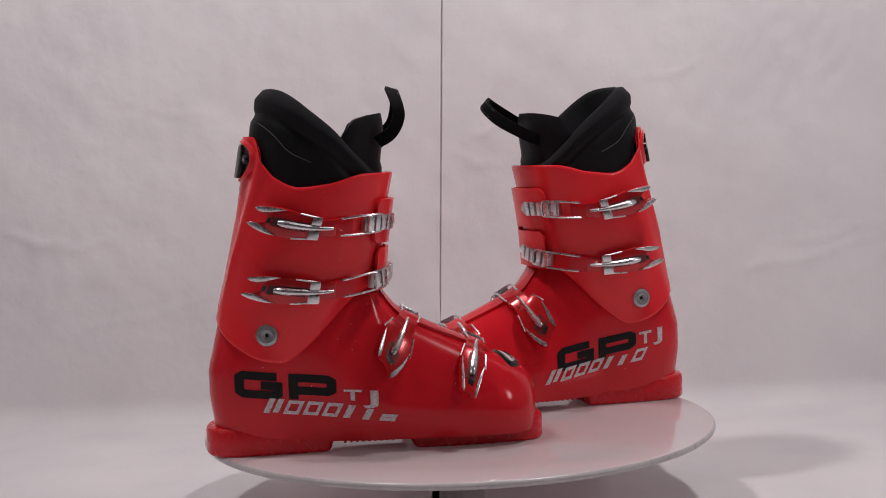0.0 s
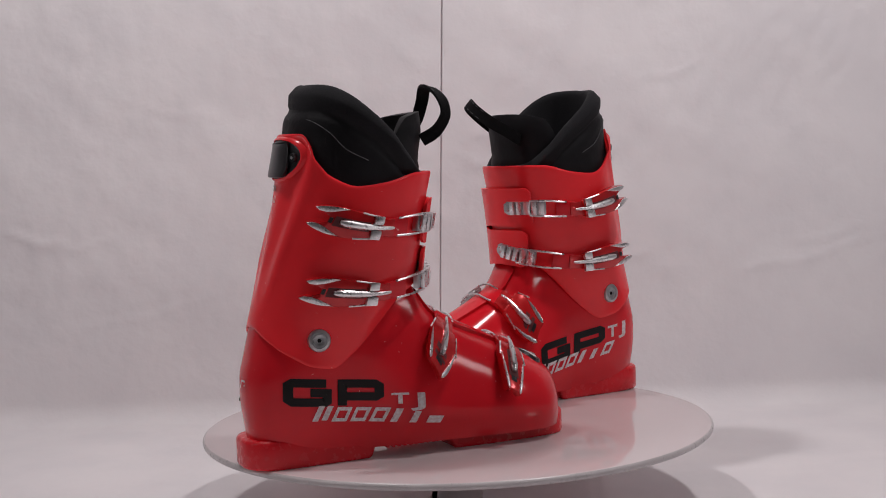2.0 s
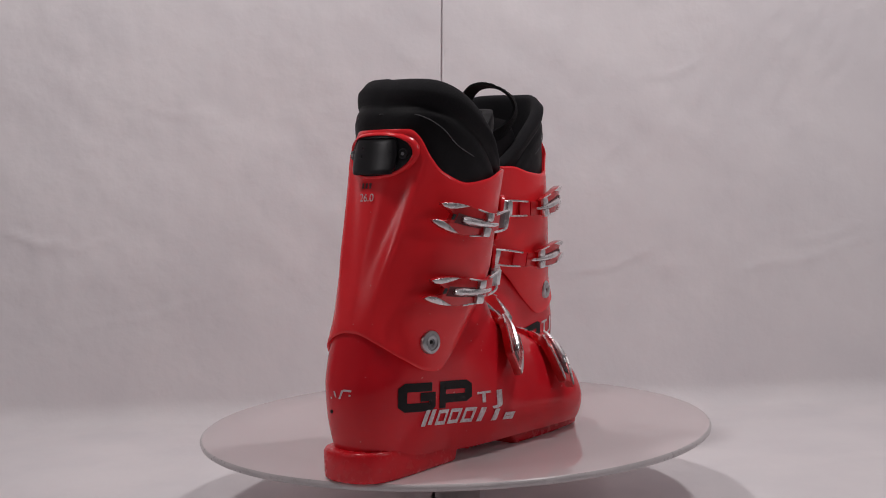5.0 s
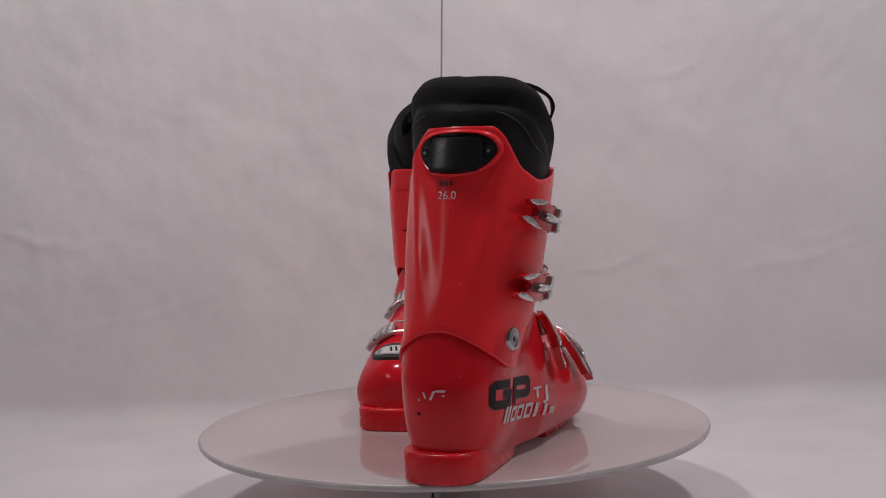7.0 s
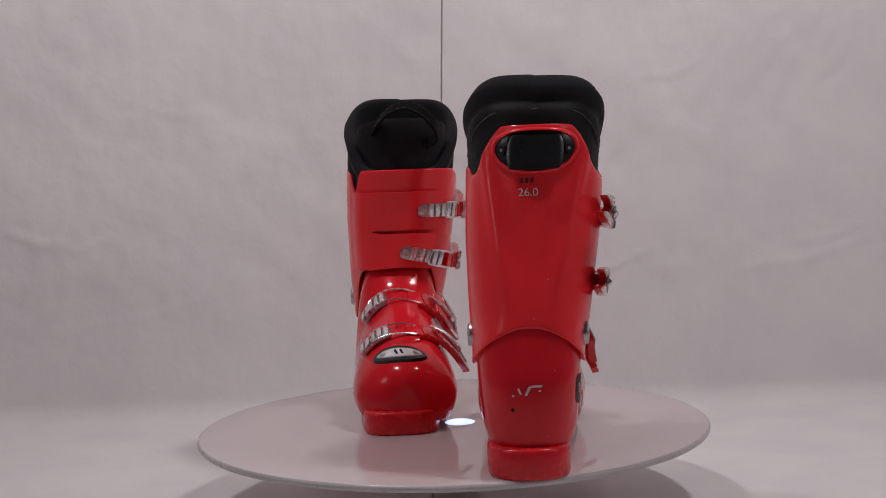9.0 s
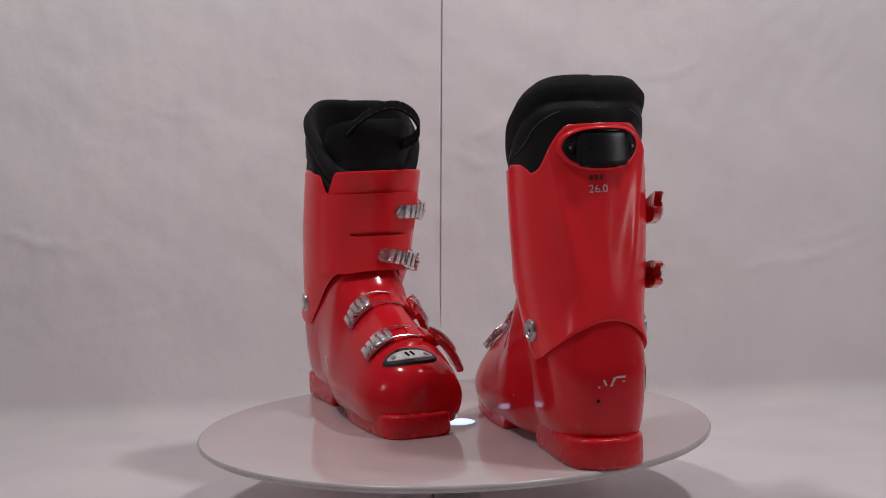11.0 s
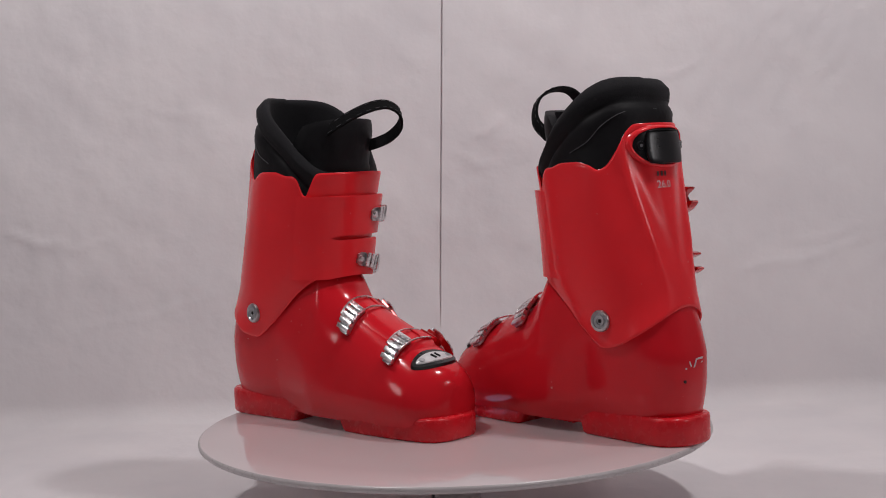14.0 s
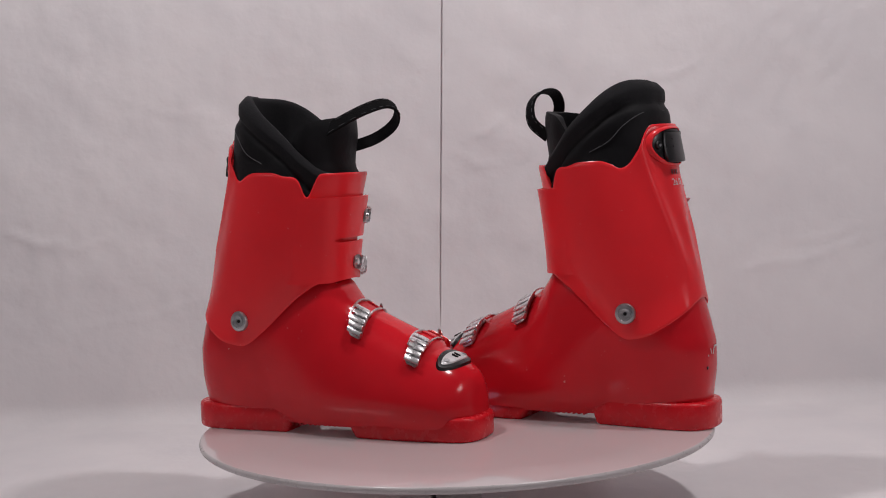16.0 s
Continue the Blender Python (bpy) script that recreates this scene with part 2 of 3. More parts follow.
def shell_point(s, psi, off=0.0):
    """A point of the lower shell; s runs 0 to 1 from heel to toe, psi 0 to 180 from the buckle side over the top."""
    x0 = -0.0625 + s * (SHELL_END + 0.0625)
    top = SHELL_TOP(x0)
    p = radians(psi)
    tall = min(max((0.12 - x0) / 0.06, 0), 1)
    flat_ = 2.25 + 2.0 * tall
    z0 = 0.016
    z = z0 + (top - z0) * abs(math.sin(p)) ** (2 / 2.1)
    y = SHELL_WIDE(x0) * spow(math.cos(p), 2 / flat_)
    y *= 1 - 0.20 * max(0, (0.048 - z) / 0.032) ** 2
    if x0 < 0.08:
        y *= 1 - 0.22 * min(1, (0.08 - x0) / 0.05) * min(max((0.105 - z) / 0.08, 0), 1)
    heel = min(1.0, s / 0.17)
    toe = min(1.0, (1 - s) / 0.13)
    y *= (1 - (1 - heel) ** 2.6) ** (1 / 2.6) * (1 - (1 - toe) ** 2.6) ** (1 / 2.6)
    x = x0 + (SHELL_BACK(z) + 0.0625) * max(0, 1 - s / 0.5)
    y += TOE_BEND(x0)
    if off:
        n = Vector((0, y / SHELL_WIDE(x0) ** 2, (z - 0.045) / (top - 0.04) ** 2))
        n += Vector((0.35 * n.length * min(max((x0 - 0.09) / 0.1, 0), 1), 0, 0))
        n.normalize()
        return Vector((x, -y, z)) + Vector((n.x, -n.y, n.z)) * off
    return Vector((x, -y, z))


_shell_cache = {}


def on_shell(x0, lean=0.0):
    """Strap space on the lower shell at x0: u from the ridge down the buckle side, v to the toe, w outwards."""
    def m(u, v, w):
        k = lean if u > 0.012 else 0.0
        c = 1 / math.hypot(1, k)
        x = x0 + lean * max(u, 0.012) + v * c
        u = u - v * k * c
        s = min(max((x + 0.0625) / (SHELL_END + 0.0625), 0.02), 0.985)
        key = round(s, 3)
        if key not in _shell_cache:
            ps = np.linspace(175, 5, 171)
            pts = [shell_point(key, q) for q in ps]
            d = np.concatenate([[0], np.cumsum([(b - a).length for a, b in zip(pts, pts[1:])])])
            d -= np.interp(-90, -ps, d)
            _shell_cache[key] = (ps, d)
        ps, d = _shell_cache[key]
        return shell_point(s, float(np.interp(u, d, ps)), w + 1e-6)
    return m


# ---- parts of a boot ----
def boot_shell(boot):
    ss = np.concatenate([0.17 * (1 - np.cos(np.linspace(0, math.pi / 2, 14))), np.linspace(0.19, 0.86, 48), 1 - 0.13 * (1 - np.sin(np.linspace(0.05, math.pi / 2, 16)))])
    ss[0], ss[-1] = 0.0, 1.0
    rows_ = [[shell_point(s, psi) for psi in np.linspace(0, 180, 57)] for s in ss]
    bm = sheet(rows_)
    bmesh.ops.remove_doubles(bm, verts=bm.verts, dist=2e-5)
    bmesh.ops.recalc_face_normals(bm, faces=bm.faces)
    shell = part("lower_shell", bm, RED, boot, "glossy red moulded plastic lower shell", 50)
    # overlapping flap of the instep
    m = on_shell(0.0)
    rows_ = []
    for x in np.linspace(0.098, 0.203, 26):
        k = (x - 0.098) / 0.105
        edge = 0.019 - 0.004 * k
        if k > 0.93:
            edge *= 1 - ((k - 0.93) / 0.07) ** 2 * 0.7
        front = min(1.0, (1 - k) / 0.10)
        rows_.append([m(u, x, (-0.0008 + 0.0042 * min(1.0, i / 7) * front) if i < 11 else -0.0004) for i, u in enumerate(np.concatenate([np.linspace(-0.030, edge, 11), [edge + 0.0006]]))])
    part("instep_flap", sheet(rows_, thick=0.0), RED, boot, "overlapping red plastic instep flap", 40)
    return shell


def sole_outline(x0, x1, wide, heel, toe, n=16, side=0.0):
    """A plan outline from x0 to x1; heel and toe give the length of the rounded ends (0: cut square)."""
    right = []
    xs = np.concatenate([x0 + heel * (1 - np.cos(np.linspace(0, math.pi / 2, n))) if heel else [x0],
                         np.linspace(x0 + heel, x1 - toe, 8)[1:-1],
                         x1 - toe * (1 - np.sin(np.linspace(0, math.pi / 2, n))) if toe else [x1]])
    for x in xs:
        y = wide(x)
        if heel:
            y *= (1 - max(0, 1 - (x - x0) / heel) ** 2.6) ** (1 / 2.6)
        if toe:
            y *= (1 - max(0, 1 - (x1 - x) / toe) ** 3.0) ** (1 / 3.0)
        right.append((x, y))
    pts = [(x, side - y) for x, y in right] + [(x, side + y) for x, y in reversed(right)]
    out = [pts[0]]
    for q in pts[1:]:
        if math.hypot(q[0] - out[-1][0], q[1] - out[-1][1]) > 1e-4:
            out.append(q)
    if math.hypot(out[0][0] - out[-1][0], out[0][1] - out[-1][1]) < 1e-4:
        out.pop()
    return out


def sole_block(outline, z0, z1, bevel, cut=None):
    """A block over a plan outline; cut=(x, dx) draws its square end at x in by dx along the ground."""
    bm = bmesh.new()
    base = [bm.verts.new((x, y, z0)) for x, y in outline]
    f = bm.faces.new(base)
    got = bmesh.ops.extrude_face_region(bm, geom=[f])
    for v in got["geom"]:
        if isinstance(v, bmesh.types.BMVert):
            v.co.z = z1
    if cut:
        for v in bm.verts:
            if v.co.z < (z0 + z1) / 2 and abs(v.co.x - cut[0]) < 1e-4:
                v.co.x += cut[1]
    bmesh.ops.recalc_face_normals(bm, faces=bm.faces)
    sharp = [e for e in bm.edges if e.calc_face_angle(0) > 0.9]
    bmesh.ops.bevel(bm, geom=sharp, offset=bevel, segments=3, profile=0.5, affect="EDGES", clamp_overlap=True)
    return bm


def boot_sole(boot):
    heel_w = smooth_table([(-0.07, 0.0330), (-0.02, 0.0352), (0.0, 0.0345), (0.055, 0.0325)])
    toe_w = smooth_table([(0.10, 0.0370), (0.16, 0.0400), (0.2, 0.0385), (0.246, 0.0325)])
    mid_w = smooth_table([(-0.02, 0.0325), (0.05, 0.033), (0.13, 0.037), (0.2, 0.039)])
    part("heel_block", sole_block(sole_outline(-0.0672, 0.055, heel_w, 0.035, 0, side=0.0020), SOLE_Z, 0.0318, 0.0042, cut=(0.055, -0.009)), RED_SOLE, boot, "red plastic heel block of the sole")
    part("toe_block", sole_block(sole_outline(0.112, 0.2475, toe_w, 0, 0.026, side=0.0032), SOLE_Z, 0.0285, 0.0046, cut=(0.112, 0.013)), RED_SOLE, boot, "red plastic toe block of the sole")
    part("sole_bridge", sole_block(sole_outline(-0.02, 0.2, mid_w, 0, 0, side=0.0022), 0.0170, 0.030, 0.003), RED_SOLE, boot)
    for x in np.linspace(0.060, 0.104, 9):
        bm = bmesh.new()
        bmesh.ops.create_cube(bm, size=1, matrix=Matrix.LocRotScale((float(x), 0, 0.0160), None, (0.0022, 0.066, 0.004)))
        part("tread_rib", bm, RED_SOLE, boot)


def proud_edge(phis):
    """How far the cuff's lower edge must stand out at each angle to lie over the shell."""
    pts = [shell_point(s, psi) for s in np.linspace(0.0, 0.72, 110) for psi in np.linspace(2, 178, 89)]
    px, py, pz = (np.array([p[i] for p in pts]) for i in range(3))
    out = []
    for q in phis:
        z = CUFF_BOTTOM(abs(q)) + 0.002
        xc = (CUFF_BACK(z) + CUFF_FRONT(z)) / 2
        c = cuff_ring(q, z)
        ang, rad = math.atan2(c.y + side_lean(z), c.x - xc), math.hypot(c.x - xc, c.y + side_lean(z))
        ok = np.abs(pz - z) < 0.004
        dx, dy = px[ok] - xc, py[ok] + side_lean(z)
        near = np.abs((np.arctan2(dy, dx) - ang + math.pi) % (2 * math.pi) - math.pi) < 0.09
        need = float(np.max(np.hypot(dx[near], dy[near]))) - rad + 0.0016 if near.any() else 0.0
        out.append(min(max(need, -0.013), 0.006))
    wide = np.concatenate([out[-4:], out, out[:4]])
    return np.convolve(wide, np.ones(9) / 9, mode="valid")


def boot_cuff(boot):
    phis = np.concatenate([np.linspace(-180, 36, 91)[:-1], np.linspace(36, 80, 40)[:-1], np.linspace(80, 180, 41)[:-1]])
    rows_ = []
    flare = proud_edge(phis)
    lows, tops = [CUFF_BOTTOM(abs(q)) for q in phis], [cuff_top(q) for q in phis]
    for k in np.concatenate([[0.0, 0.008, 0.02], np.linspace(0.04, 0.97, 28), [0.985, 0.995, 1.0]]):
        row = []
        for q, lo, hi, fl in zip(phis, lows, tops, flare):
            z = lo * (1 - k) + hi * k
            up, down = z - lo, hi - z
            ease = -0.0009 * max(0, 1 - up / 0.0022) ** 2 - 0.0010 * max(0, 1 - down / 0.0024) ** 2
            row.append(cuff_ring(q, z, fl * max(0, 1 - up / 0.034) ** 2 + ease))
        rows_.append(row)
    bm = sheet(rows_, close=True, thick=0.0035)
    part("cuff", bm, RED_CUFF, boot, "red plastic upper cuff with a high rear spine", 50)
    # the wrapped-over front flap, slit into two lobes
    for z0, z1, a1, low in ((0.1945, 0.2365, -41, False), (0.1535, 0.1945, -34, True)):
        rows_ = []
        for k in np.linspace(0, 1, 12):
            row = []
            for j, q in enumerate(np.linspace(88, a1, 60)):
                r = min(1, (1 - j / 59) / 0.05)
                gap = 0.0022 * min(max((26 - q) / 8, 0), 1)
                lo, hi = (z0, z1 - gap) if low else (z0 + gap, z1)
                if low:
                    lo = max(lo, CUFF_BOTTOM(abs(q)) - 0.004)
                mid = (lo + hi) / 2
                z = mid + (lo + (hi - lo) * k - mid) * (1 - (1 - r) ** 2 * 0.25)
                lift = min(max((70 - q) / 40, 0), 1)
                row.append(cuff_ring(q, z, -0.0034 + 0.0060 * lift * lift * (3 - 2 * lift)))
            rows_.append(row)
        part("cuff_flap", sheet(rows_, thick=0.0028), RED_CUFF, boot, "red plastic overlap flap on the cuff front", 45)
    # screw hole of the flap: a black disc paints the shade inside it
    hole = cuff_ring(-13, 0.2156, 0.0036)
    part("screw_hole_shade", tube([hole, hole + Vector((0.0006, 0, 0))], 0.0016, 10), PRINT_HOLE_BLACK, boot)


def turned_to(place, normal, bm):
    q = Vector(normal).to_track_quat("Z", "Y").to_matrix().to_4x4()
    bm.transform(Matrix.Translation(place) @ q)
    return bm


def boot_rivets(boot):
    for side, z in ((-1, 0.1185), (1, 0.1175)):
        place = Vector((0.0061 * side, side * 0.0494, z))
        nrm = Vector((-0.12, side, 0.02))
        prof = [(0.0, 0.0012), (0.0028, 0.0012), (0.0032, 0.0022), (0.0052, 0.0024), (0.0056, 0.0016), (0.0064, 0.0016), (0.0070, 0.0026), (0.0094, 0.0022), (0.0101, 0.0010), (0.0101, -0.002)]
        rv = part("rivet", turned_to(place, nrm, lathe(prof, 28)), STEEL, boot, "grey steel cuff pivot rivet")
        # the hexagonal opening isn't cut: black paints its inner shade
        part("socket_shade", turned_to(place + nrm.normalized() * 0.0014, nrm, lathe([(0.0, 0.0002), (0.0019, 0.0002), (0.0019, -0.001)], 6)), PRINT_HOLE_BLACK, rv)


def ribbon(points, normals, wide, thick):
    """A flat strap along points; normals face its outside."""
    bm = bmesh.new()
    rings = []
    for i, p in enumerate(points):
        d = (points[min(i + 1, len(points) - 1)] - points[max(i - 1, 0)]).normalized()
        nn = Vector(normals[i])
        nn = (nn - d * nn.dot(d)).normalized()
        side = d.cross(nn)
        rings.append([bm.verts.new(p + side * (a * wide / 2) + nn * (b * thick / 2)) for a, b in ((-1, -1), (-1, 1), (-0.5, 1.15), (0.5, 1.15), (1, 1), (1, -1))])
    for a, b in zip(rings, rings[1:]):
        for j in range(6):
            bm.faces.new((a[j], a[(j + 1) % 6], b[(j + 1) % 6], b[j]))
    bm.faces.new(rings[0][::-1])
    bm.faces.new(rings[-1])
    bmesh.ops.recalc_face_normals(bm, faces=bm.faces)
    return bm


COLLAR_TOP = smooth_table([(-0.03, 0.3372), (-0.014, 0.3372), (-0.006, 0.3370), (0.002, 0.3362), (0.010, 0.3340), (0.022, 0.3275), (0.037, 0.3165), (0.062, 0.2965), (0.080, 0.277), (0.1, 0.260), (0.13, 0.254)])


def liner_ring(phi, z, off):
    b, f, w = CUFF_BACK(z), CUFF_FRONT(z), CUFF_WIDE(z)
    lean = 0.004 * min(max((z - 0.27) / 0.06, 0), 1)
    b, f = b + 0.004 + lean, f - 0.004
    w += 0.0048 * min(max((z - 0.275) / 0.045, 0), 1)
    a, xc = (f - b) / 2, (f + b) / 2
    p = radians(phi)
    e = 2 / 2.2
    return Vector((xc + (a + off) * spow(math.cos(p), e), (w - 0.0028 + off) * spow(math.sin(p), e) - 0.85 * side_lean(z), z))


def collar_top(phi):
    z = 0.3
    for _ in range(5):
        z = COLLAR_TOP(liner_ring(phi, z, 0).x)
    return z + 0.0010 + 0.0018 * math.exp(-((phi - 145) / 38) ** 2)


def boot_liner(boot):
    phis = np.linspace(-180, 180, 121)[:-1]
    rows_ = []
    ks = np.linspace(0, 1, 30)
    for k in ks:                                         # outside, with a soft welt
        row = []
        for q in phis:
            t = collar_top(q)
            z = 0.235 + (t - 0.008 - 0.235) * k
            down = t - z
            puff = 0.0022 * math.exp(-((down - 0.008) / 0.008) ** 2) - 0.0022 * math.exp(-((down - 0.0225) / 0.0028) ** 2) + 0.0008 * math.exp(-((down - 0.032) / 0.006) ** 2)
            wr = 0.0007 * noise.noise(Vector((q / 22, z * 45, 3.0)))
            row.append(liner_ring(q, z, puff + wr))
        rows_.append(row)
    for a in np.linspace(0.2, 1, 7) * math.pi:           # rolled rim
        rows_.append([liner_ring(q, collar_top(q) - 0.008 + 0.008 * math.sin(a), -0.0055 * (1 - math.cos(a))) for q in phis])
    for k in np.linspace(0.08, 1, 12):                   # inside
        rows_.append([liner_ring(q, (collar_top(q) - 0.008) * (1 - k) + 0.15 * k, -0.011 - 0.003 * math.sin(k * 6) * math.exp(-k * 2)) for q in phis])
    bm = sheet(rows_, close=True)
    liner = part("liner_collar", bm, [LINER, FLEECE], boot, "black padded inner boot collar", 60)
    for p in liner.data.polygons:
        ring = p.index // len(phis)
        p.material_index = 1 if ring >= 25 else 0
    # unseen dark disc, added to close the shaft and keep its inside black
    part("shaft_stop", turned_to((0.035, 0, 0.155), (0, 0, 1), lathe([(0.0, 0.0), (0.02, 0.0), (0.036, -0.002), (0.036, -0.006)], 24)), FLEECE, boot)
    # tongue
    rows_ = []
    for k in np.linspace(0, 1, 18):
        row = []
        for q in np.linspace(-74, 74, 40):
            e = abs(q) / 74
            top = 0.3135 - 0.012 * e**2.6 - 0.030 * max(0, (e - 0.75) / 0.25) ** 2
            z = 0.22 + (top - 0.22) * k
            bulge = -0.0035 - 0.0045 * k + 0.0015 * math.sin(k * 9.0) * (k > 0.5) + 0.001 * noise.noise(Vector((q / 18, z * 50, 8)))
            p = liner_ring(q, z, bulge)
            p.x -= 0.006 * k**3
            row.append(p)
        rows_.append(row)
    bm = sheet(rows_, thick=0.009)
    rim = [e for e in bm.edges if e.calc_face_angle(0) > 1.0]
    bmesh.ops.bevel(bm, geom=rim, offset=0.0032, segments=3, profile=0.5, affect="EDGES", clamp_overlap=True)
    part("tongue", bm, LINER, boot, "black padded liner tongue", 60)
    # stitched seams
    for sgn in (-1, 1):
        pts = [liner_ring(sgn * q, z, 0.0006) for q, z in ((180, 0.309), (150, 0.307), (128, 0.296), (112, 0.281), (95, 0.271))]
        part("seam", tube(spline(pts, 30), 0.0005, 5), THREAD, boot)
    # pull loop
    if FLIP[0] > 0:
        way = [(0.098, 0.016, 0.288), (0.116, 0.014, 0.303), (0.121, 0.006, 0.322), (0.117, -0.010, 0.3335), (0.114, -0.032, 0.3335), (0.1165, -0.050, 0.323), (0.1185, -0.0525, 0.309), (0.112, -0.046, 0.295), (0.100, -0.040, 0.287)]
    else:
        way = [(0.078, 0.022, 0.291), (0.104, 0.017, 0.306), (0.130, 0.004, 0.320), (0.144, -0.014, 0.3255), (0.148, -0.030, 0.319), (0.138, -0.043, 0.306), (0.118, -0.047, 0.294), (0.100, -0.039, 0.287), (0.084, -0.030, 0.284)]
    path = spline(way, 44)
    centre = Vector((0.102, -0.016, 0.292))
    nrm = [(p - centre) for p in path]
    loop = part("pull_loop", ribbon(path, nrm, 0.0115, 0.0022), WEBBING, boot, "black webbing pull loop", 60)
    for off in (-0.0042, 0.0042):
        pts = []
        for i in range(2, 26):
            p = path[i]
            d = (path[i + 1] - path[i - 1]).normalized()
            nn = (nrm[i] - d * nrm[i].dot(d)).normalized()
            pts.append(p + d.cross(nn) * off + nn * 0.0014)
        for a, b in zip(pts[::2], pts[1::2]):
            part("stitch", tube([a, b], 0.00035, 4), THREAD, loop)


def boot_spoiler(boot):
    """Black cap on the rear spine with two screw heads."""
    def m(u, v, w):
        return cuff_ring(180 + u, 0.2745 + v, w, ribs=False)
    def oval(r, w, n=48):
        row = []
        for k in range(n):
            a = 2 * math.pi * k / n
            v = 0.0170 * r * spow(math.sin(a), 2 / 2.4)
            u = 33 * r * spow(math.cos(a), 2 / 2.4) * (1 - 0.20 * max(0, -v / 0.017))
            row.append(m(u, v, w))
        return row
    part("spoiler_lip", sheet([oval(1.16, -0.0006), oval(1.11, 0.0010), oval(1.05, 0.0021), oval(1.0, 0.0022), oval(0.97, 0.0012)], close=True), RED_CUFF, boot, "raised red lip around the rear cap", 60)
    cap = part("spoiler_cap", sheet([oval(0.0, 0.0014), oval(0.6, 0.0014), oval(0.92, 0.0011), oval(0.99, 0.0005)], close=True), BLACK, boot, "glossy black plastic rear spoiler cap", 50)

    def tilted(u, v, w):
        low = 0.5 - v / 0.031
        return m(u * (1 - 0.16 * abs(2 * low - 1) ** 2.5), v, w * (0.32 + 0.68 * low) + 0.0010)
    part("spoiler_panel", block(tilted, (-21, 21), (-0.0156, 0.0145), (0.0, 0.0052), 10, 6, round_=0.0022), BLACK, cap, "black panel standing out at its lower edge", 50)
    for u in (-25, 25):
        p, q = m(u, 0.001, 0.0010), m(u, 0.001, 0.0036)
        part("screw", tube([p, q], [0.0044, 0.0037], 14), BLACK, cap)
        part("screw_slot", tube([q, q + (q - p) * 0.08], 0.0015, 6), STEEL, cap)


def plate(m, outline, w0, w1, bevel):
    """A flat shape in strap space with thickness and eased edges."""
    bm = bmesh.new()
    low = [bm.verts.new((u, v, 0)) for u, v in outline]
    face = bm.faces.new(low)
    got = bmesh.ops.extrude_face_region(bm, geom=[face])
    lifted = [v for v in got["geom"] if isinstance(v, bmesh.types.BMVert)]
    for v in lifted:
        v.co.z = 1
    bmesh.ops.triangulate(bm, faces=[f for f in bm.faces if len(f.verts) > 4])
    tops = set(lifted)
    for v in bm.verts:
        v.co = m(v.co.x, v.co.y, w1 if v in tops else w0)
    bmesh.ops.recalc_face_normals(bm, faces=bm.faces)
    rim = [e for e in bm.edges if e.verts[0] in tops and e.verts[1] in tops and e.calc_face_angle(0) > 0.9]
    bmesh.ops.bevel(bm, geom=rim, offset=bevel, segments=2, profile=0.5, affect="EDGES", clamp_overlap=True)
    return bm


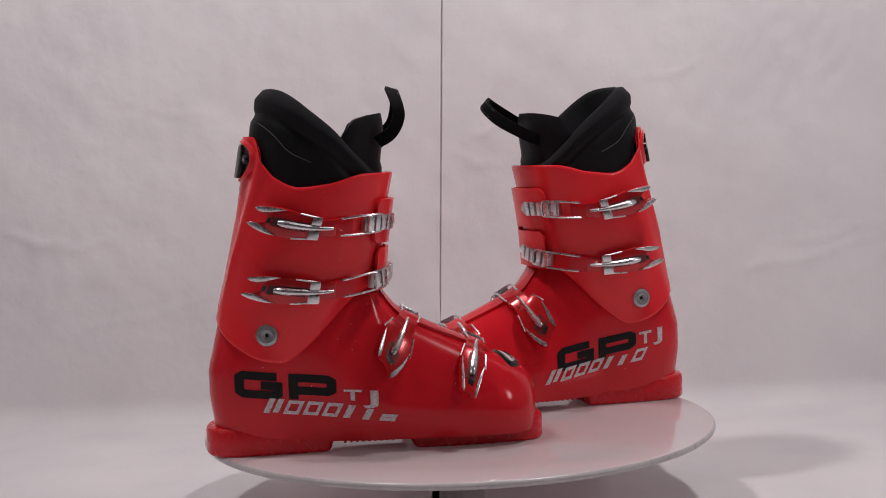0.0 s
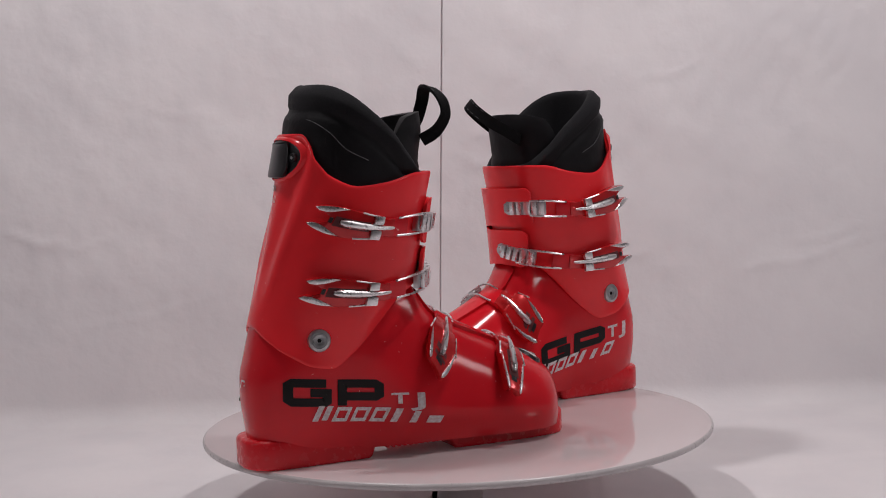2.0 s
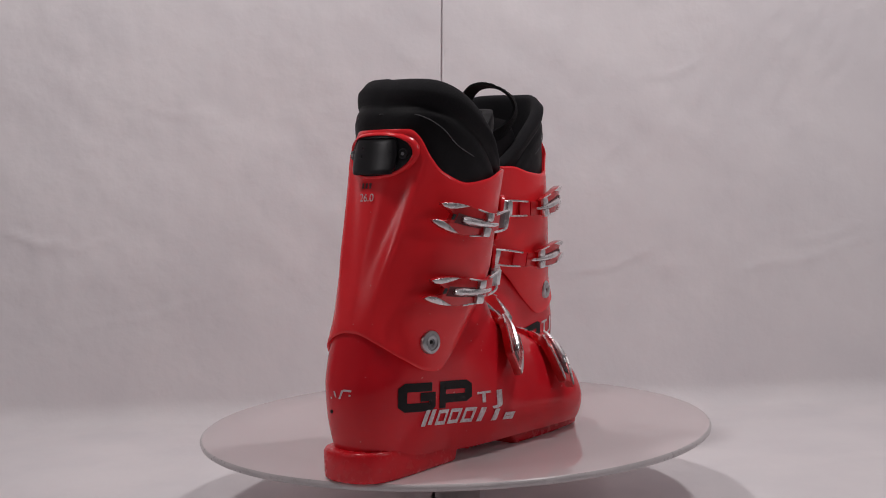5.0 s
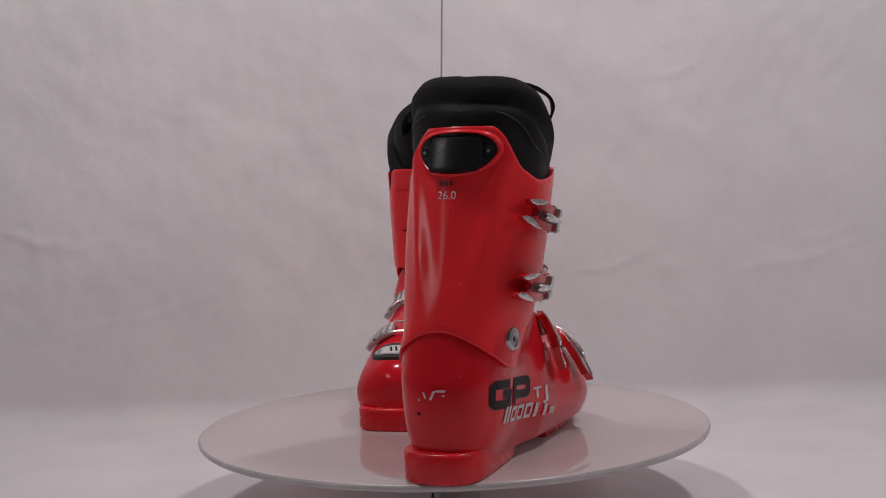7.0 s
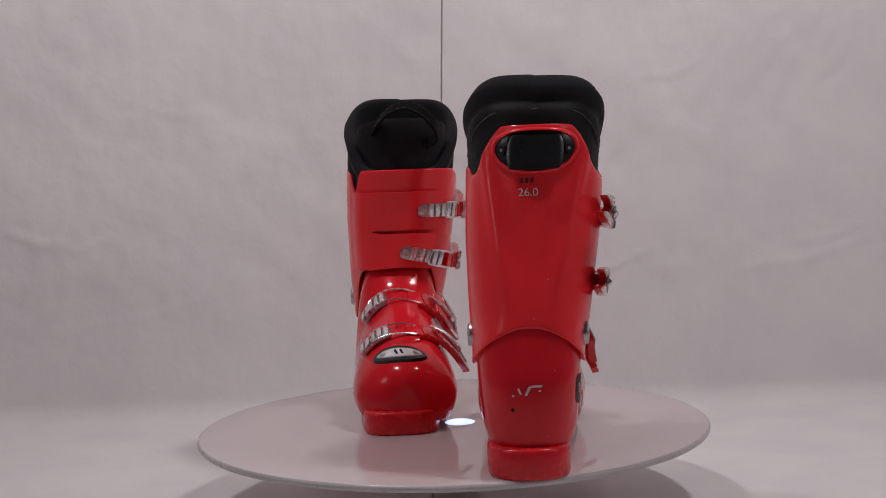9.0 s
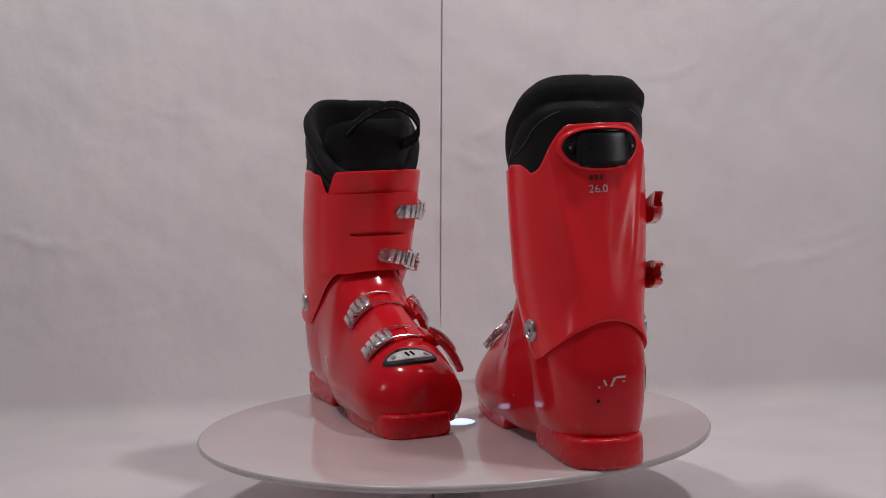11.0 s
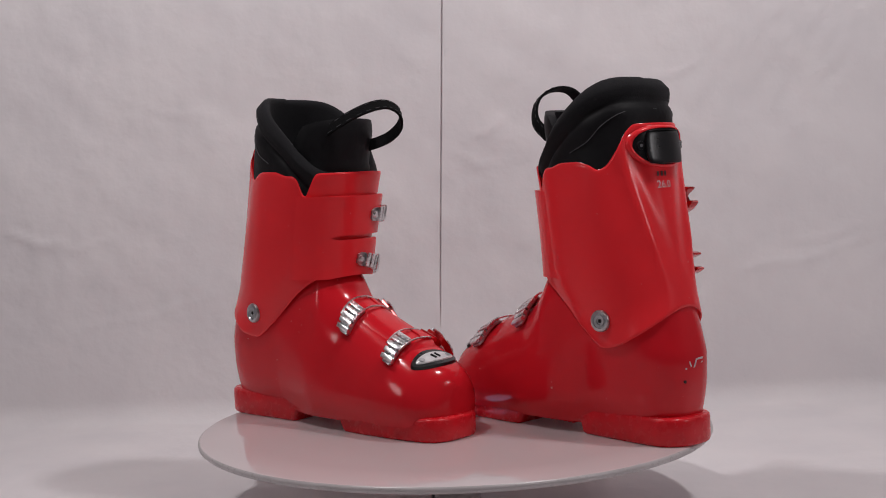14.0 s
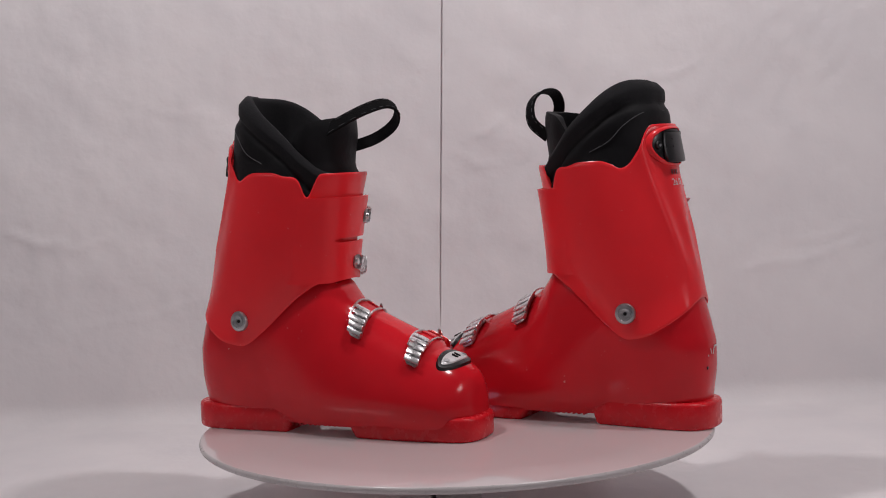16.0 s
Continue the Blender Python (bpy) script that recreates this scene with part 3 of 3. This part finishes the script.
def buckle(boot, m, ladder, wire, pivot, tail, name="buckle", teeth=5, half=0.0076, rise=0.005, bar=True):
    """One ratchet buckle in strap space: ladder and wire as (u0, u1), the lever from pivot to tail."""
    bk = part(name, block(m, (pivot - 0.014, pivot + 0.006), (-half * 0.95, half * 0.95), (0.0, 0.0065), 4, 2, round_=0.0012), RED_LEVER, boot, "red and chrome ratchet buckle")
    # ladder, riding on the flap
    up = 0.0026 if bar else 0.0
    lad = part("ladder", block(m, ladder, (-half * 0.9, half * 0.9), (0.0015, 0.0046 + up), 10, 2, taper=lambda k: min(1.0, 0.62 + k * 4), round_=0.0006), STEEL, bk, "grey metal buckle ladder")
    head = 0.008 if bar else 0.001
    span = (ladder[1] - ladder[0] - head) / teeth
    for i in range(teeth):
        u = ladder[0] + head + span * (i + 0.1)
        part("tooth", block(m, (u, u + span * 0.70), (-half * 0.92, half * 0.92), (0.0045 + up, 0.0080 + up), 1, 2, round_=0.0007), CHROME, lad)
    if bar:
        c = m(ladder[0] + 0.0042, 0, 0.0042 + up)
        c2 = m(ladder[0] + 0.0042, 0, 0.0066 + up)
        part("bolt", tube([c, c2], [0.0038, 0.0030], 14), CHROME, lad)
    # wire bail
    pts = [m(wire[1], half, 0.006)]
    for k in np.linspace(0, 1, 9):
        pts.append(m(wire[1] + (wire[0] - wire[1]) * k, half * (0.98 + 0.1 * math.sin(k * 3)), 0.0045 + (0.003 + up) * k))
    pts.append(m(wire[0] - 0.001, half * 0.5, 0.0078 + up))
    pts.append(m(wire[0] - 0.001, -half * 0.5, 0.0078 + up))
    for k in np.linspace(1, 0, 9):
        pts.append(m(wire[1] + (wire[0] - wire[1]) * k, -half * (0.98 + 0.1 * math.sin(k * 3)), 0.0045 + (0.003 + up) * k))
    part("wire_bail", tube(pts, 0.0011, 7), CHROME, bk, "bent chrome wire bail")
    part("catch", block(m, (wire[1] - 0.010, wire[1] + 0.012), (-half * 1.05, half * 1.05), (0.001, 0.0052), 4, 2, round_=0.0012), RED, bk, "red plastic buckle catch")
    # lever with a forked tail, standing off the boot
    L = tail - pivot

    def at(k, v, w):
        return m(pivot + L * k, v, w + rise * k * k)
    if bar:
        outer = [(0.0, 0.0080), (0.10, 0.0094), (0.28, 0.0106), (0.46, 0.0116), (0.62, 0.0121), (0.76, 0.0116), (0.88, 0.0104), (0.97, 0.0088), (1.02, 0.0074), (1.0, 0.0058), (0.93, 0.0046), (0.84, 0.0040), (0.78, 0.0022)]
        leaf = [(0.56, 0.0113), (0.66, 0.0115), (0.76, 0.0111), (0.88, 0.0099), (0.97, 0.0083), (1.005, 0.0070), (0.95, 0.0052), (0.86, 0.0052), (0.76, 0.0068), (0.66, 0.0092)]
    else:
        outer = [(0.0, 0.0080), (0.10, 0.0096), (0.22, 0.0101), (0.40, 0.0098), (0.60, 0.0089), (0.80, 0.0074), (0.94, 0.0062), (1.01, 0.0050), (1.0, 0.0034), (0.96, 0.0016)]
        leaf = [(0.30, 0.0096), (0.44, 0.0094), (0.60, 0.0085), (0.80, 0.0070), (0.93, 0.0058), (0.975, 0.0047), (0.90, 0.0042), (0.76, 0.0051), (0.58, 0.0068), (0.42, 0.0084)]
    outline = outer + [(k, -v) for k, v in reversed(outer)]
    body = part("lever", plate(at, outline, 0.0038, 0.0108, 0.0014), RED_LEVER, bk, "red lacquered buckle lever", 40)
    for sgn in (-1, 1):
        part("inlay", plate(at, [(k, sgn * v) for k, v in leaf], 0.0100, 0.0119, 0.0004), CHROME, body, "polished chrome inlay", 40)
        rail = [at(k, sgn * (0.0088 + 0.006 * k), 0.0108) for k in np.linspace(0.06, 0.36, 7)]
        part("rail", tube(rail, 0.0008, 6), CHROME, body)
    rod = [at((-0.19 + 0.80 * k), 0.0, 0.0122 - 0.003 * max(0, 0.3 - k)) for k in np.linspace(0, 1, 12)]
    part("adjuster_rod", tube(rod, [0.0011, 0.0017, 0.0018, 0.0020, 0.0024, 0.0027, 0.0029, 0.0031, 0.0033, 0.0034, 0.0033, 0.0020], 10), CHROME, bk, "chrome micro-adjuster rod")
    if bar:
        for v0, v1 in ((0.0024, 0.0098), (-0.0104, -0.0024)):
            part("cross_block", block(at, (0.0, 0.15), (v0, v1), (0.0085, 0.0140), 2, 2, round_=0.0014), CHROME, bk)
    # slot under the rod: a thin dark strip paints its shade, nothing is cut
    part("spring_slot_shade", block(at, (0.18, 0.70), (-0.0040, 0.0040), (0.0100, 0.0111), 4, 1), PRINT_SLOT_DARK, body)
    part("logo_chip", block(at, (0.70, 0.79) if not bar else (0.72, 0.77), (-0.0022, 0.0022), (0.0106, 0.0114), 1, 1), BLACK, body)
    return bk


def boot_buckles(boot):
    upper = smooth_table([(-0.05, 0.2160), (0.04, 0.2155), (0.09, 0.2128), (0.108, 0.2148), (0.19, 0.2425)])
    lower = smooth_table([(-0.05, 0.1790), (0.0, 0.1725), (0.045, 0.1625), (0.09, 0.1568), (0.105, 0.1578), (0.19, 0.1740)])
    buckle(boot, on_cuff(upper), (0.015, 0.058), (0.044, 0.078), 0.0965, 0.1505)
    buckle(boot, on_cuff(lower), (0.000, 0.044), (0.028, 0.070), 0.0910, 0.1475)
    buckle(boot, on_shell(0.1300, -0.36), (-0.044, -0.012), (-0.030, 0.018), 0.037, 0.096, teeth=5, rise=0.006, bar=False)
    buckle(boot, on_shell(0.1880, -0.28), (-0.046, -0.012), (-0.030, 0.012), 0.031, 0.076, teeth=5, rise=0.006, bar=False)


def boot_plate(boot):
    """Black eye-shaped toe badge with a silver inset."""
    m = on_shell(0.2160)

    def eye(a, b, w0, w1):
        rows_ = []
        for r, w in ((0.0, w1), (0.6, w1), (0.92, w1), (1.0, w0)):
            row = []
            for k in range(36):
                t = 2 * math.pi * k / 36
                uu = a * r * spow(math.cos(t), 1.0)
                row.append(m(uu - 0.006, b * r * spow(math.sin(t), 1.25) - 4.0 * uu * uu + 0.13 * uu, w))
            rows_.append(row)
        return sheet(rows_, close=True)
    bd = part("toe_badge", eye(0.0285, 0.0108, 0.0002, 0.0026), BLACK, boot, "black eye-shaped toe badge with silver inset")
    part("inset", eye(0.0225, 0.0062, 0.0026, 0.0034), PLATE, bd, "silver inset plate")
    for u in (-0.0155, 0.0155):
        p = m(u - 0.006, 0.13 * u - 4.0 * u * u, 0.0034)
        q = m(u - 0.006, 0.13 * u - 4.0 * u * u, 0.0040)
        part("screw", tube([p, q], 0.0028, 12), STEEL, bd)
    for a, b in (((-0.0035, -0.0028), (-0.0015, 0.0028)), ((0.0015, -0.0028), (0.0035, 0.0028))):
        part("mark", tube([m(a[0] - 0.006, a[1], 0.0035), m(b[0] - 0.006, b[1], 0.0035)], 0.0012, 5), PRINT_HOLE_BLACK, bd)


# ---- prints ----
def letters(text, width, height, bold=0.0):
    """Flat triangles of the words, width by height, from the lower left corner."""
    cu = bpy.data.curves.new("print", "FONT")
    cu.body, cu.size, cu.offset = text, 1.0, bold
    cu.resolution_u = 4
    ob = new("print", cu)
    bpy.context.view_layer.update()
    me = bpy.data.meshes.new_from_object(ob.evaluated_get(bpy.context.evaluated_depsgraph_get()))
    bm = bmesh.new()
    bm.from_mesh(me)
    bpy.data.objects.remove(ob)
    bpy.data.curves.remove(cu)
    bpy.data.meshes.remove(me)
    bmesh.ops.remove_doubles(bm, verts=bm.verts, dist=1e-5)
    x0, x1 = min(v.co.x for v in bm.verts), max(v.co.x for v in bm.verts)
    y0, y1 = min(v.co.y for v in bm.verts), max(v.co.y for v in bm.verts)
    for v in bm.verts:
        v.co = ((v.co.x - x0) / (x1 - x0) * width, (v.co.y - y0) / (y1 - y0) * height, 0)
    for _ in range(3):
        long_ = [e for e in bm.edges if e.calc_length() > 0.004]
        if not long_:
            break
        bmesh.ops.subdivide_edges(bm, edges=long_, cuts=1)
        bmesh.ops.triangulate(bm, faces=bm.faces)
    return bm


def slant_bar(x, y, w, h, slant=0.55):
    """One plain slanted bar."""
    bm = bmesh.new()
    q = [(x + slant * y, y), (x + w + slant * y, y), (x + w + slant * (y + h), y + h), (x + slant * (y + h), y + h)]
    bm.faces.new([bm.verts.new((a, b, 0)) for a, b in q])
    bmesh.ops.subdivide_edges(bm, edges=bm.edges[:], cuts=3, use_grid_fill=True)
    return bm


def slant_ring(x, y, w, h, slant=0.55, t=0.0031):
    """One plain slanted frame."""
    bm = bmesh.new()

    def p(a, b):
        return bm.verts.new((x + a + slant * (y + b), y + b, 0))
    out = [p(0, 0), p(w, 0), p(w, h), p(0, h)]
    inn = [p(t, t), p(w - t, t), p(w - t, h - t), p(t, h - t)]
    for i in range(4):
        k = (i + 1) % 4
        bm.faces.new((out[i], out[k], inn[k], inn[i]))
    bmesh.ops.subdivide_edges(bm, edges=bm.edges[:], cuts=2, use_grid_fill=True)
    return bm


def block_letters(width, height, bold):
    """The two wide squared letters G and P, drawn with one broad stroke each."""
    g = [(0.98, 1.0), (0.10, 1.0), (0.0, 0.86), (0.0, 0.14), (0.10, 0.0), (0.94, 0.0), (1.0, 0.08), (1.0, 0.50), (0.56, 0.50)]
    p = [(0.0, -0.16), (0.0, 1.0), (0.90, 1.0), (1.0, 0.88), (1.0, 0.44), (0.90, 0.32), (0.10, 0.32)]
    bm = bmesh.new()
    one = width * 0.47
    for left_, line in ((0.0, g), (width - one, p)):
        pts = [Vector((left_ + bold / 2 + a * (one - bold), bold / 2 + b * (height - bold), 0)) for a, b in line]
        fine = []
        for a, b in zip(pts, pts[1:]):
            n = max(1, int((b - a).length / 0.003))
            fine += [a.lerp(b, i / n) for i in range(n)]
        fine.append(pts[-1])
        pairs = []
        for i, q in enumerate(fine):
            d0 = (fine[i] - fine[i - 1]).normalized() if i else (fine[1] - fine[0]).normalized()
            d1 = (fine[i + 1] - fine[i]).normalized() if i < len(fine) - 1 else d0
            d = (d0 + d1).normalized()
            k = min(1.4, 1 / max(0.3, d.dot(d0)))
            side = Vector((-d.y, d.x * 0.86, 0)) * (bold / 2 * k)
            pairs.append((bm.verts.new(q + side), bm.verts.new(q - side)))
        for (a, b), (c, d) in zip(pairs, pairs[1:]):
            bm.faces.new((a, b, d, c))
    bmesh.ops.subdivide_edges(bm, edges=[e for e in bm.edges if e.calc_length() > 0.0035], cuts=1, use_grid_fill=True)
    bmesh.ops.recalc_face_normals(bm, faces=bm.faces)
    return bm


def brand_mark(boot, lay, width, height, worn):
    """A worn wordmark as plain slanted shapes."""
    step = width / 7
    first = None
    for i in range(7):
        x = i * step
        if i == 0:
            bms = [slant_bar(x, 0, step * 0.3, height * 1.08), slant_bar(x + step * 0.45, 0.001, step * 0.3, height * 1.0)]
        elif i in (4, 5):
            bms = [slant_bar(x + step * 0.1, 0, step * 0.36, height * (0.95 if i == 4 else 0.8))]
        else:
            bms = [slant_ring(x, 0, step * 0.8, height * (1.0 if not (worn and i == 6) else 0.5))]
        for bm in bms:
            ob = part("stroke" if first else "brand_mark", lay(bm), PRINT_WHITE, first or boot, "" if first else "white slanted brand mark", 80)
            first = first or ob


def lay_on_side(bm, x0, z0, reads, lift, drop=0.0):
    """Wraps a flat print on to the buckle side of the lower shell; reads +1: towards the toe."""
    for v in bm.verts:
        u, h = v.co.x, v.co.y
        x, z = x0 + reads * u, z0 + h + drop * u
        s = (x + 0.0625) / (SHELL_END + 0.0625)
        lo, hi = 2.0, 89.0
        for _ in range(24):
            mid = (lo + hi) / 2
            if shell_point(s, mid).z < z:
                lo = mid
            else:
                hi = mid
        p = shell_point(s, lo)
        v.co = (p.x, p.y - lift, p.z)
    return bm


def lay_on_back(bm, y0, z0, lift, point):
    for v in bm.verts:
        p = point(y0 - v.co.x if FLIP[0] > 0 else v.co.x - 2 * 0.0082 - y0 + 0.012, z0 + v.co.y)
        v.co = (p.x - lift, p.y, p.z)
    return bm


def cuff_back_point(y, z):
    lean = side_lean(z)
    lo, hi = 90.0, 180.0
    for _ in range(24):
        mid = (lo + hi) / 2
        if cuff_ring(mid, z).y + lean > abs(y + lean):
            lo = mid
        else:
            hi = mid
    return cuff_ring(math.copysign(lo, y + lean), z)


def shell_back_point(y, z):
    lo, hi = 0.0006, 0.15
    best = None
    for _ in range(22):
        s = (lo + hi) / 2
        a, b = 1.0, 90.0
        for _ in range(20):
            mid = (a + b) / 2
            if shell_point(s, mid).z < z:
                a = mid
            else:
                b = mid
        best = shell_point(s, a)
        if abs(best.y) < abs(y):
            lo = s
        else:
            hi = s
    return Vector((best.x, y, z))


def boot_prints(boot, left):
    if not left:
        part("model_letters", lay_on_side(block_letters(0.091, 0.0255, 0.0086), -0.0375, 0.0625, 1, 0.0006, -0.105), PRINT_HOLE_BLACK, boot, "large black printed letters", 80)
        part("small_letters", lay_on_side(letters("T", 0.0160, 0.0098, 0.03), 0.0600, 0.0555, 1, 0.0006, -0.05), PRINT_WHITE, boot, "worn white printed letter", 80)
        part("small_letters", lay_on_side(letters("J", 0.0140, 0.0160, 0.03), 0.0770, 0.0480, 1, 0.0006, -0.05), PRINT_WHITE, boot, "worn white printed letter", 80)
        brand_mark(boot, lambda b: lay_on_side(b, -0.014, 0.0475, 1, 0.0009, -0.11), 0.122, 0.0130, True)
    else:
        part("model_letters", lay_on_side(block_letters(0.088, 0.0255, 0.0086), 0.086, 0.0460, -1, 0.0006, 0.155), PRINT_HOLE_BLACK, boot, "large black printed letters", 80)
        part("small_letters", lay_on_side(letters("T", 0.0140, 0.0130, 0.03), -0.0055, 0.0690, -1, 0.0006, 0.1), PRINT_WHITE, boot, "white printed letter", 80)
        part("small_letters", lay_on_side(letters("J", 0.0110, 0.0180, 0.03), -0.0215, 0.0670, -1, 0.0006, 0.1), PRINT_WHITE, boot, "white printed letter", 80)
        brand_mark(boot, lambda b: lay_on_side(b, 0.100, 0.0345, -1, 0.0009, 0.165), 0.112, 0.0125, False)
    part("size_print", lay_on_back(letters("26.0", 0.0165, 0.0066, 0.0), 0.0042, 0.2368, 0.0008, cuff_back_point), PRINT_WHITE, boot, "small white size number", 80)
    for a in (0.0, 0.0045, 0.009):
        part("stamp", lay_on_back(slant_bar(a, 0, 0.0026, 0.0045, 0.1), 0.0030, 0.2475, 0.0006, cuff_back_point), PRINT_SLOT_DARK, boot)
    if not left:
        for x, z, w, h, sl in ((0.0, 0.0, 0.0022, 0.0075, 0.5), (-0.0035, 0.001, 0.0018, 0.005, -0.4), (0.0045, 0.0065, 0.0085, 0.0018, 0.2), (-0.010, -0.001, 0.0018, 0.0016, 0.0), (0.0105, 0.003, 0.002, 0.0014, 0.3)):
            part("heel_mark", lay_on_back(slant_bar(x, z, w, h, sl), 0.004, 0.0755, 0.0009, shell_back_point), PRINT_WHITE, boot, "worn white heel mark", 80)
        p = shell_back_point(0.0139, 0.0636)
        part("chip", tube([p + Vector((0.001, 0, 0)), p - Vector((0.0006, 0, 0))], 0.0016, 7), PRINT_HOLE_BLACK, boot)


def ski_boot(left):
    FLIP[0] = -1.0 if left else 1.0
    boot = new("ski_boot")
    tagged(boot, "glossy red plastic ski boot, chrome buckles, " + ("clean white print" if left else "worn print, scuffed heel"), "ski boot", "pair of ski boots")
    boot_shell(boot)
    boot_sole(boot)
    boot_cuff(boot)
    boot_liner(boot)
    boot_rivets(boot)
    boot_spoiler(boot)
    boot_buckles(boot)
    boot_plate(boot)
    boot_prints(boot, left)
    FLIP[0] = 1.0
    return boot


# ---- setting ----
FLOOR_Z = -0.080


# creases: start x, start z, slope, length, depth
CREASES = [(0.37, 0.096, 0.215, 0.22, 0.0017), (0.42, 0.135, 0.15, 0.15, 0.0010), (0.02, 0.290, 0.5, 0.06, 0.0020),
           (0.0, 0.275, -0.3, 0.07, 0.0016), (-0.62, 0.186, -0.18, 0.10, 0.0026), (-0.58, 0.16, 0.1, 0.12, 0.0014),
           (0.14, 0.10, 0.25, 0.14, 0.0016), (-0.45, 0.36, -0.2, 0.14, 0.0012), (0.24, 0.36, 0.25, 0.12, 0.0014), (-0.52, 0.05, 0.2, 0.18, 0.0016)]


def backdrop():
    """One white sheet, hung behind and swept forward on the table, with a fold line and soft wrinkles."""
    xs = sorted(set(np.round(np.concatenate([np.linspace(-1.7, -0.69, 20), np.linspace(-0.68, 0.68, 220), np.linspace(0.69, 1.7, 20), SEAM_X + np.array([-0.004, -0.0013, -0.0006, 0.0006, 0.0013, 0.004])]), 5)))
    prof = []
    for y in np.linspace(-1.2, 0.45, 56):
        prof.append((y, FLOOR_Z))
    for a in np.linspace(0, math.pi / 2, 9)[1:]:
        prof.append((0.45 + 0.03 * math.sin(a), FLOOR_Z + 0.03 * (1 - math.cos(a))))
    for z in np.concatenate([np.linspace(FLOOR_Z + 0.034, 0.56, 104), np.linspace(0.58, 1.5, 20)]):
        prof.append((0.48, float(z)))
    rows_ = []
    for y, z in prof:
        up = min(max((z - FLOOR_Z) / 0.2, 0), 1)
        row = []
        for x in xs:
            k = 0.010 * noise.noise(Vector((x * 2.6, z * 2.2 + y, 1.0))) + 0.0035 * noise.noise(Vector((x * 7 + z * 3, z * 8 + y * 6, 5.0)))
            k += 0.0016 * noise.noise(Vector((x * 20 + z * 16, z * 9 - x * 6, 9.0)))
            k += 0.0010 * noise.noise(Vector((x * 46 - z * 20, z * 30 + x * 14, 2.0)))
            crease = 0.0
            for x0, z0, slope, length, deep in CREASES:
                along = (x - x0) / length
                if 0 < along < 1:
                    crease += deep * math.sin(math.pi * along) ** 0.6 * math.exp(-((z - z0 - slope * (x - x0) - 0.004 * math.sin(along * 9)) / 0.0045) ** 2)
            line = SEAM_X + SEAM_LEAN * (z - 0.3)
            xx = x + (line - SEAM_X if abs(x - SEAM_X) < 0.005 else 0)
            groove = 0.0035 if abs(x - SEAM_X) < 0.001 and z > 0.0 else 0.0
            dy = (k - crease + groove) * up
            flat_k = 0.3 * abs(k) * (1 - up) * (1 if math.hypot(x, y) > 0.3 else 0.0)
            row.append((xx, y + dy, z + flat_k))
        rows_.append(row)
    bm = sheet(rows_)
    ob = part("backdrop", bm, CLOTH, None, deg=60)
    tagged(ob, "white cloth photo backdrop with a fold line and soft wrinkles", "backdrop", kind="structure")


# unseen box of plain slabs, added to enclose the set and bounce lamp light
def room():
    def slab(name, lo, hi, label):
        bm = bmesh.new()
        c = [(a + b) / 2 for a, b in zip(lo, hi)]
        bmesh.ops.create_cube(bm, size=1, matrix=Matrix.LocRotScale(c, None, [b - a for a, b in zip(lo, hi)]))
        tagged(part(name, bm, ROOM), label, name.split("_")[0], kind="structure")
    slab("floor", (-1.9, -2.5, -0.12), (1.9, 0.7, FLOOR_Z - 0.006), "unseen pale plain floor, added under the backdrop cloth")
    slab("wall_north", (-1.9, 0.6, FLOOR_Z - 0.006), (1.9, 0.7, 2.4), "unseen pale plain wall, added behind the backdrop")
    slab("wall_south", (-1.9, -2.5, FLOOR_Z - 0.006), (1.9, -2.4, 2.4), "unseen pale plain wall, added to close the room")
    slab("wall_west", (-1.9, -2.4, FLOOR_Z - 0.006), (-1.8, 0.6, 2.4), "unseen pale plain wall, added to close the room")
    slab("wall_east", (1.8, -2.4, FLOOR_Z - 0.006), (1.9, 0.6, 2.4), "unseen pale plain wall, added to close the room")
    slab("ceiling", (-1.9, -2.5, 2.4), (1.9, 0.7, 2.5), "unseen pale plain ceiling, added to close the room")


def turntable():
    tt = new("turntable")
    tagged(tt, "round white glossy glass turntable with a lit blue centre", "turntable")
    R = 0.2535
    part("glass_disc", lathe([(0.0, 0.0), (0.1, 0.0), (0.2, 0.0), (R - 0.004, 0.0), (R - 0.002, -0.0004)], 160), DISC, tt, "white glossy disc surface", 60)
    part("disc_edge", lathe([(R - 0.002, -0.0004), (R - 0.0005, -0.0014), (R, -0.003), (R - 0.0005, -0.0052), (R - 0.002, -0.0064)], 160), EDGE, tt, "grey polished glass edge", 60)
    part("disc_underside", lathe([(R - 0.002, -0.0064), (0.2, -0.0066), (0.1, -0.0066), (0.0, -0.0066)], 120), DISC_UNDER, tt)
    part("base", lathe([(0.0, -0.0068), (0.020, -0.0068), (0.022, -0.010), (0.023, FLOOR_Z - SOLE_Z + 0.002), (0.022, FLOOR_Z - SOLE_Z), (0.0, FLOOR_Z - SOLE_Z)], 64), BASE, tt)
    bm = lathe([(0.0, 0.0016), (0.009, 0.0014), (0.0135, 0.0008), (0.0150, 0.0), (0.0150, -0.0004)], 32)
    bm.transform(Matrix.Translation((0.0005, -0.0067, 0)))
    part("hub_light", bm, GLOW, tt, "glowing blue-white hub light")
    return tt


backdrop()
room()
disc = turntable()
right_boot = ski_boot(False)
left_boot = ski_boot(True)


def motions():
    """The turntable and the boots on it turn together at an even pace."""
    def turn(t):
        return 8.7894 * t + 0.00925 * t * t
    for thing, (x, y, z, heading) in ((disc, (-0.0005, 0.0067, SOLE_Z, 0.0)), (right_boot, RIGHT_AT), (left_boot, LEFT_AT)):
        rows = []
        for k in range(0, 65):
            t = k * 0.25
            rows.append((t, pose(0, 0, 0, 0, 0, turn(t)) @ pose(x, y, z, 0, 0, heading)))
        walk(thing, rows)


motions()
